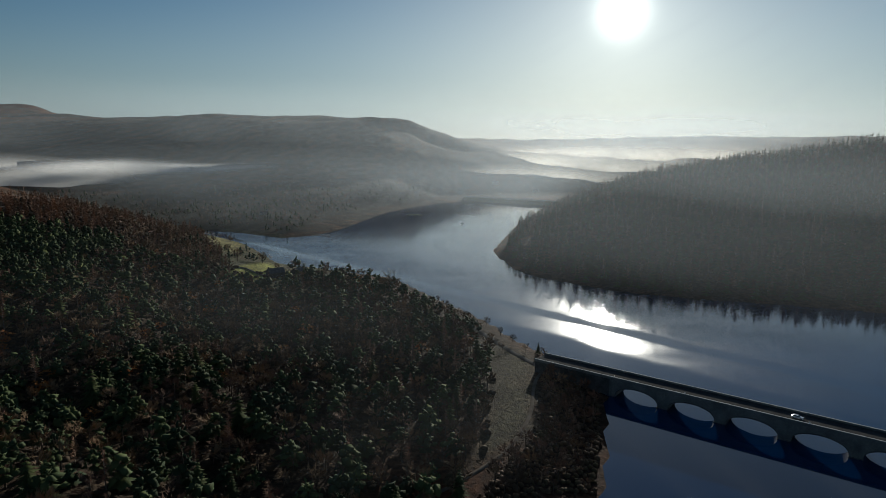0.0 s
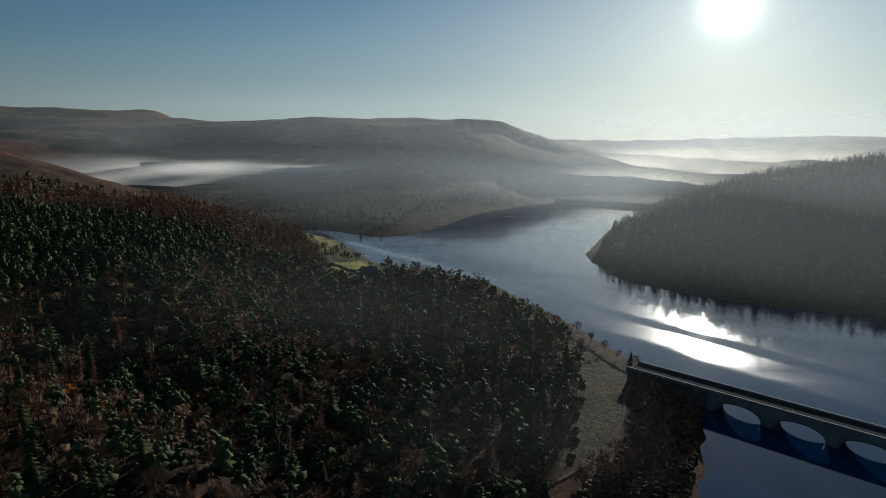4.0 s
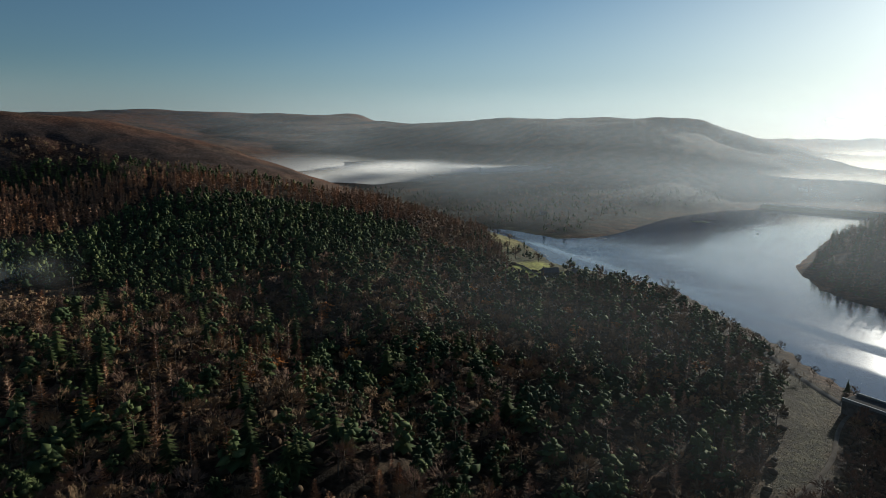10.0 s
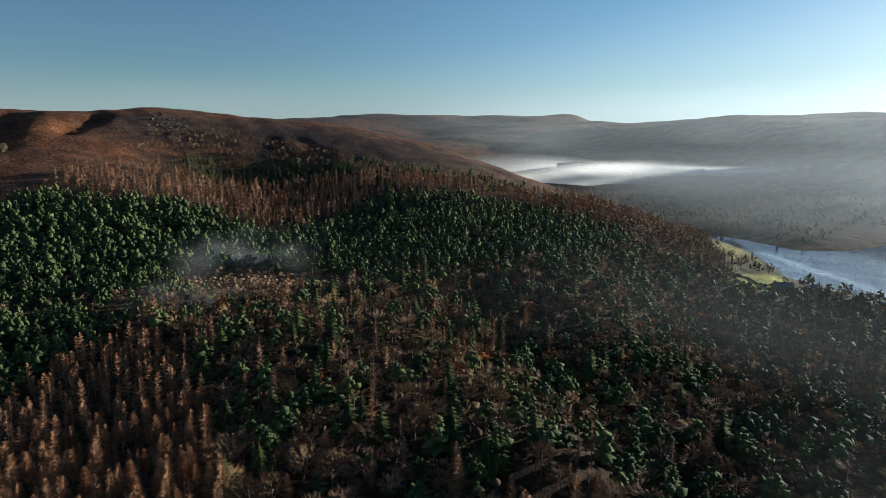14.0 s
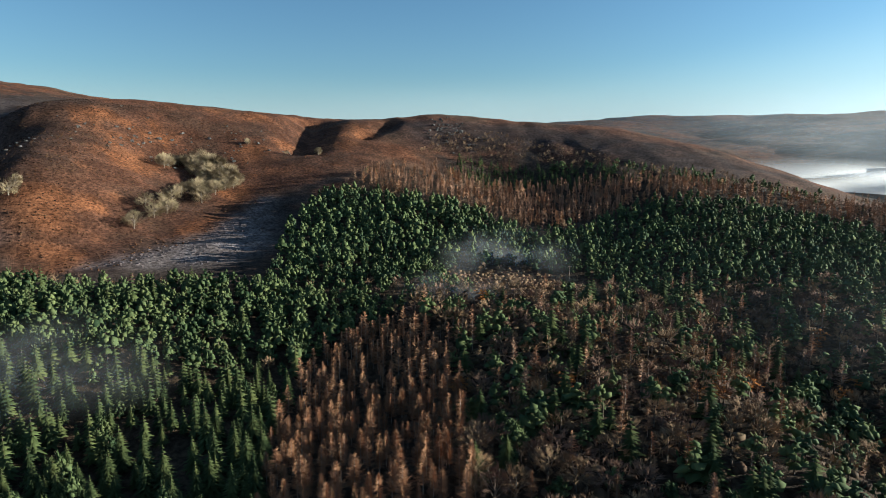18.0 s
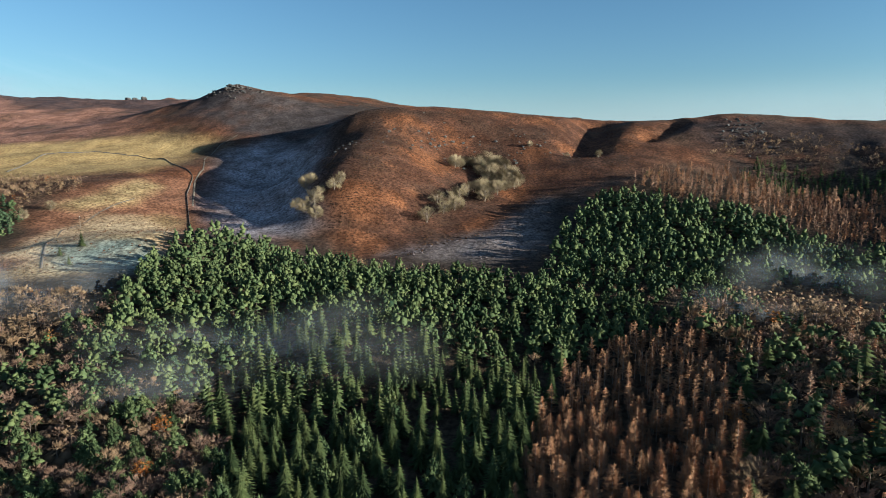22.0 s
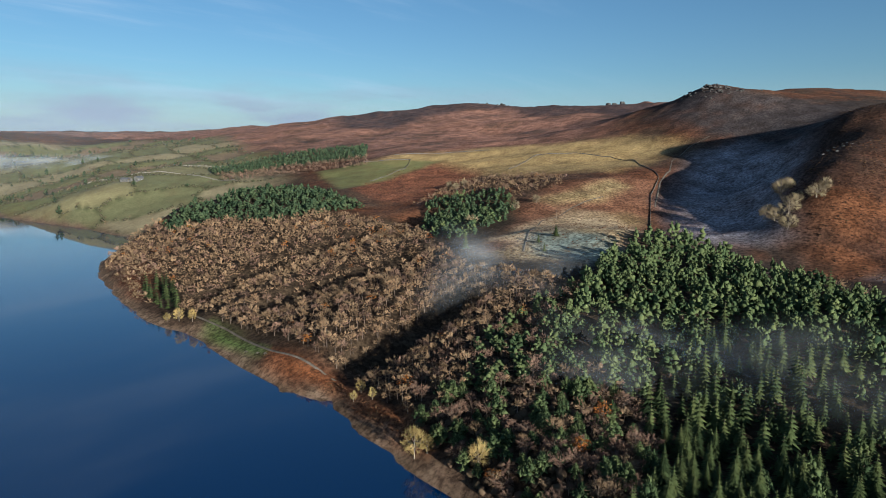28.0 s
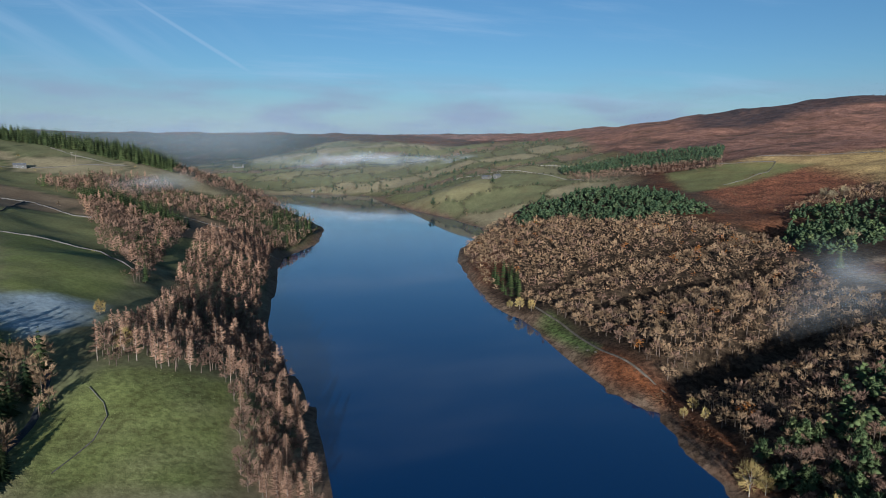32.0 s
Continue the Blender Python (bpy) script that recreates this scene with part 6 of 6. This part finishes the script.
def boulders(places, lo, hi, label, seed, name="boulder", squash=1.0):
    g = np.random.RandomState(seed)
    for x, y in places:
        s = g.uniform(lo, hi)
        ob = new(name, (ROCKS if name == "boulder" else CRAGS)[g.randint(6)])
        ob.matrix_world = pose(x, y, float(land_z(x, y)) + s * 0.2 * squash, g.uniform(-20, 20), g.uniform(-20, 20), g.uniform(0, 360)) @ Matrix.Diagonal((s, s * g.uniform(0.7, 1.2), s * squash, 1))
        tagged(ob, label, "rock", group=name + "s")


def cloud_of(x, y, rx, ry, num, seed):
    g = np.random.RandomState(seed)
    return [(x + g.normal() * rx, y + g.normal() * ry) for _ in range(num)]


boulders(cloud_of(-840, 350, 34, 18, 70, 1), 0.9, 3.0, "pale gritstone boulder in the scree", 2)
boulders(cloud_of(-770, -30, 28, 40, 60, 3), 0.8, 2.8, "grey gritstone boulder on the bracken slope", 4)
boulders(cloud_of(-800, 70, 25, 30, 25, 5), 0.8, 2.2, "grey gritstone boulder on the bracken slope", 6)
boulders(cloud_of(-700, -140, 20, 18, 16, 7), 0.7, 1.8, "grey gritstone boulder on the bracken slope", 8)
boulders(cloud_of(-1138, -440, 7, 26, 26, 13), 2.6, 5.5, "dark gritstone crag on the skyline tor", 14, "crag", 0.6)
boulders(cloud_of(-1150, -440, 14, 20, 16, 9), 1.6, 3.6, "dark gritstone crag on the skyline tor", 10, "crag", 0.7)
boulders(cloud_of(-2111, -1146, 16, 16, 7, 21), 5.0, 10.0, "gritstone tor of stacked rocks on the far edge", 22, "tor_rock")
boulders(cloud_of(-1930, -1570, 60, 40, 14, 23), 3.0, 7.0, "dark gritstone outcrop on the far edge", 24, "tor_rock")
boulders(cloud_of(-1120, -400, 30, 30, 22, 11), 1.0, 2.5, "dark gritstone crag on the skyline tor", 12, "crag")


def picnic_table(x, y, turn):
    """Trestle table with two fixed benches."""
    thing = new("picnic_table")
    thing.matrix_world = pose(x, y, float(land_z(x, y)), 0, 0, turn)
    part("tabletop", box(-0.9, 0.9, -0.38, 0.38, 0.70, 0.75, 0.01), TIMBER, thing)
    for s in (-1, 1):
        part("bench", box(-0.9, 0.9, s * 0.72 - 0.14, s * 0.72 + 0.14, 0.41, 0.45, 0.01), TIMBER, thing)
        part("bearer", box(s * 0.65 - 0.04, s * 0.65 + 0.04, -0.82, 0.82, 0.33, 0.41), TIMBER, thing)
        for d in (-1, 1):
            leg = part("leg", box(-0.045, 0.045, -0.05, 0.05, -0.05, 0.78), TIMBER, thing)
            leg.matrix_basis = pose(s * 0.55, d * 0.62, 0, d * 24)
    return tagged(thing, "weathered timber picnic table on the shore lawn", "picnic table", group="picnic tables")


for x, y, turn in ((-176, -313, 20), (-177, -306, 75), (-175, -324, 50)):
    picnic_table(x, y, turn)

# the old stone dam far up the valley, between its two towers
stone_dam = tagged(new("stone_dam"), "pale stone dam with twin towers far up the valley", "dam", kind="structure")
stone_dam.matrix_world = pose(95, -2360, float(land_z(95, -2360)) - 4, 0, 0, 4)
part("dam_wall", box(-13, 13, -3, 3, -8, 7, 0.4), STONE, stone_dam)
for sx in (-16, 16):
    tower = part("tower", box(sx - 3, sx + 3, -4, 4, -8, 13, 0.3), STONE, stone_dam)
    part("parapet", box(sx - 3.4, sx + 3.4, -4.4, 4.4, 13.004, 14.2, 0.2), STONE, tower)
    for sy in (-4.1, 4.1):
        part("window", box(sx - 0.6, sx + 0.6, sy - 0.1, sy + 0.1, 8, 11), GLASS, tower)
# ---- bracken, tussocks and low scrub ----
def tussocks(name, outline, gap, lo, hi, mat, label, seed, flat=0.6, keep=1.0, bare=None, patch=-9.0):
    g = np.random.RandomState(seed)
    o = np.array(outline, float)
    sx, sy = np.meshgrid(np.arange(o[:, 0].min(), o[:, 0].max(), gap), np.arange(o[:, 1].min(), o[:, 1].max(), gap))
    sx, sy = (sx + g.uniform(-0.6, 0.6, sx.shape) * gap).ravel(), (sy + g.uniform(-0.6, 0.6, sy.shape) * gap).ravel()
    d, w = along(SHORE, sx, sy)
    ok = within(outline, sx, sy)[1] & ~w & (d > 3) & (g.uniform(0, 1, sx.shape) < keep) & (waves(sx, sy, 60, seed) > patch)
    if bare is not None:
        ok &= ~within(bare, sx, sy)[1]
    sx, sy = sx[ok], sy[ok]
    sz = land_z(sx, sy)
    s = g.uniform(lo, hi, len(sx))
    shape = ICO * g.uniform(0.6, 1.25, (len(sx), 12))[..., None] * s[:, None, None] * (1, 1, flat)
    v = shape + np.stack([sx, sy, sz + s * 0.1], -1)[:, None]
    f = (ICO_FACES[None] + (np.arange(len(sx)) * 12)[:, None, None]).reshape(-1, 3)
    tagged(new(name, mesh_from(name, v.reshape(-1, 3), f, [mat])), label, "bracken", kind="stuff")


BRACKEN = foliage("dead_bracken", (0.055, 0.024, 0.013), (0.140, 0.058, 0.028), (0.12, 0.080, 0.04), 0.05)
DRY_GRASS = foliage("dry_tussock", (0.08, 0.064, 0.034), (0.20, 0.165, 0.095), (0.15, 0.135, 0.06), 0.08)
HEATHER = foliage("heather", (0.022, 0.014, 0.010), (0.085, 0.045, 0.030), (0.06, 0.035, 0.02), 0.05)
TUFTS = foliage("grass_tufts", (0.10, 0.10, 0.03), (0.22, 0.21, 0.075), (0.16, 0.15, 0.06), 0.08)
FROSTED = foliage("frosted_heath", (0.08, 0.062, 0.060), (0.165, 0.140, 0.142), (0.12, 0.088, 0.08), 0.05)
tussocks("bracken", BRACKEN_SPUR, 4.7, 0.35, 1.15, BRACKEN, "rust-brown dead bracken over the moor slope", 41, 0.6, 0.8, SPUR_HEATHER, -0.35)
tussocks("heather", SPUR_HEATHER, 4.5, 0.4, 1.2, HEATHER, "dark heather on the flank of the spur", 49)
tussocks("heather", SPUR_FLANK, 5.0, 0.4, 1.1, HEATHER, "dark heather and bracken on the spur side", 52, 0.6, 0.7)
tussocks("heather", BRACKEN_SPUR, 6.0, 0.4, 1.2, HEATHER, "dark heather between the bracken", 50, 0.6, 0.6, None, 0.15)
tussocks("rough_grass", WEST_NEAR, 1.9, 0.08, 0.24, TUFTS, "olive rough grass tufts in the near field", 51, 0.7)
tussocks("frosted_heath", FROST_VALLEY, 6.5, 0.3, 0.9, FROSTED, "frost-dusted heath in the shaded hollow", 42, 0.5)
tussocks("frosted_heath", FROST_KNOLL, 5.0, 0.5, 1.2, FROSTED, "frost-dusted heath below the spur", 43, 0.5)
tussocks("bracken", SHORE_BRACKEN, 1.5, 0.2, 0.55, BRACKEN, "rust-red bracken above the shore", 44)
tussocks("rough_grass", ROADSIDE, 1.5, 0.10, 0.30, DRY_GRASS, "pale rough tussocks beside the lane", 45, 0.5)
UNDERWOOD = foliage("underwood", (0.048, 0.032, 0.022), (0.155, 0.096, 0.060), (0.08, 0.070, 0.034), 0.06)
HEDGE = foliage("thorn_hedge", (0.030, 0.028, 0.018), (0.100, 0.084, 0.050), (0.06, 0.062, 0.03), 0.06)
for i, (outline, keep) in enumerate(((MIXED_HILL, 0.6), (SOUTH_WOOD, 0.3), (MIXED_NORTH, 1.0), (SHOULDER_WOOD, 0.8))):
    tussocks("underwood", outline, 5.2, 1.3, 2.8, UNDERWOOD, "brown undergrowth and bushes between the trees", 60 + i, 0.9, keep)
tussocks("underwood", SHRUB_POINT, 2.3, 0.6, 1.6, UNDERWOOD, "dark tangled brushwood on the point", 66, 0.9)
tussocks("bracken", CLEARING, 3.5, 0.7, 2.0, BARE, "leafless brown scrub in the clearing", 46, 0.8)
tussocks("bracken", RED_FIELD, 9.0, 0.6, 1.5, BRACKEN, "red-brown bracken field", 47, 0.5)
tussocks("bracken", RED_NEAR, 5.0, 0.3, 0.9, BRACKEN, "rust-red bracken across the rough pasture", 48, 0.5, 0.6)


def hedges(outline, gap, seed, label):
    """Thorn hedges along the bounds of the fields."""
    g = np.random.RandomState(seed)
    o = np.array(outline, float)
    sx, sy = np.meshgrid(np.arange(o[:, 0].min(), o[:, 0].max(), gap), np.arange(max(o[:, 1].min(), -2200), o[:, 1].max(), gap))
    sx, sy = sx.ravel(), sy.ravel()
    ok = (field_cells(sx, sy)[1] < 3.2) & within(outline, sx, sy)[1] & (waves(sx, sy, 120, seed) > -0.45)
    sx, sy = sx[ok] + g.uniform(-1.5, 1.5, ok.sum()), sy[ok] + g.uniform(-1.5, 1.5, ok.sum())
    d, w = along(SHORE, sx, sy)
    sx, sy = sx[~w & (d > 8)], sy[~w & (d > 8)]
    s = g.uniform(1.4, 3.4, len(sx))
    v = ICO * g.uniform(0.6, 1.3, (len(sx), 12))[..., None] * s[:, None, None] * (1, 1, 0.75) + np.stack([sx, sy, land_z(sx, sy) + s * 0.4], -1)[:, None]
    f = (ICO_FACES[None] + (np.arange(len(sx)) * 12)[:, None, None]).reshape(-1, 3)
    tagged(new("hedge", mesh_from("hedge", v.reshape(-1, 3), f, [HEDGE])), label, "hedge", kind="stuff")


hedges(NORTH_PASTURE, 6.0, 71, "dark thorn hedges between the far pastures")
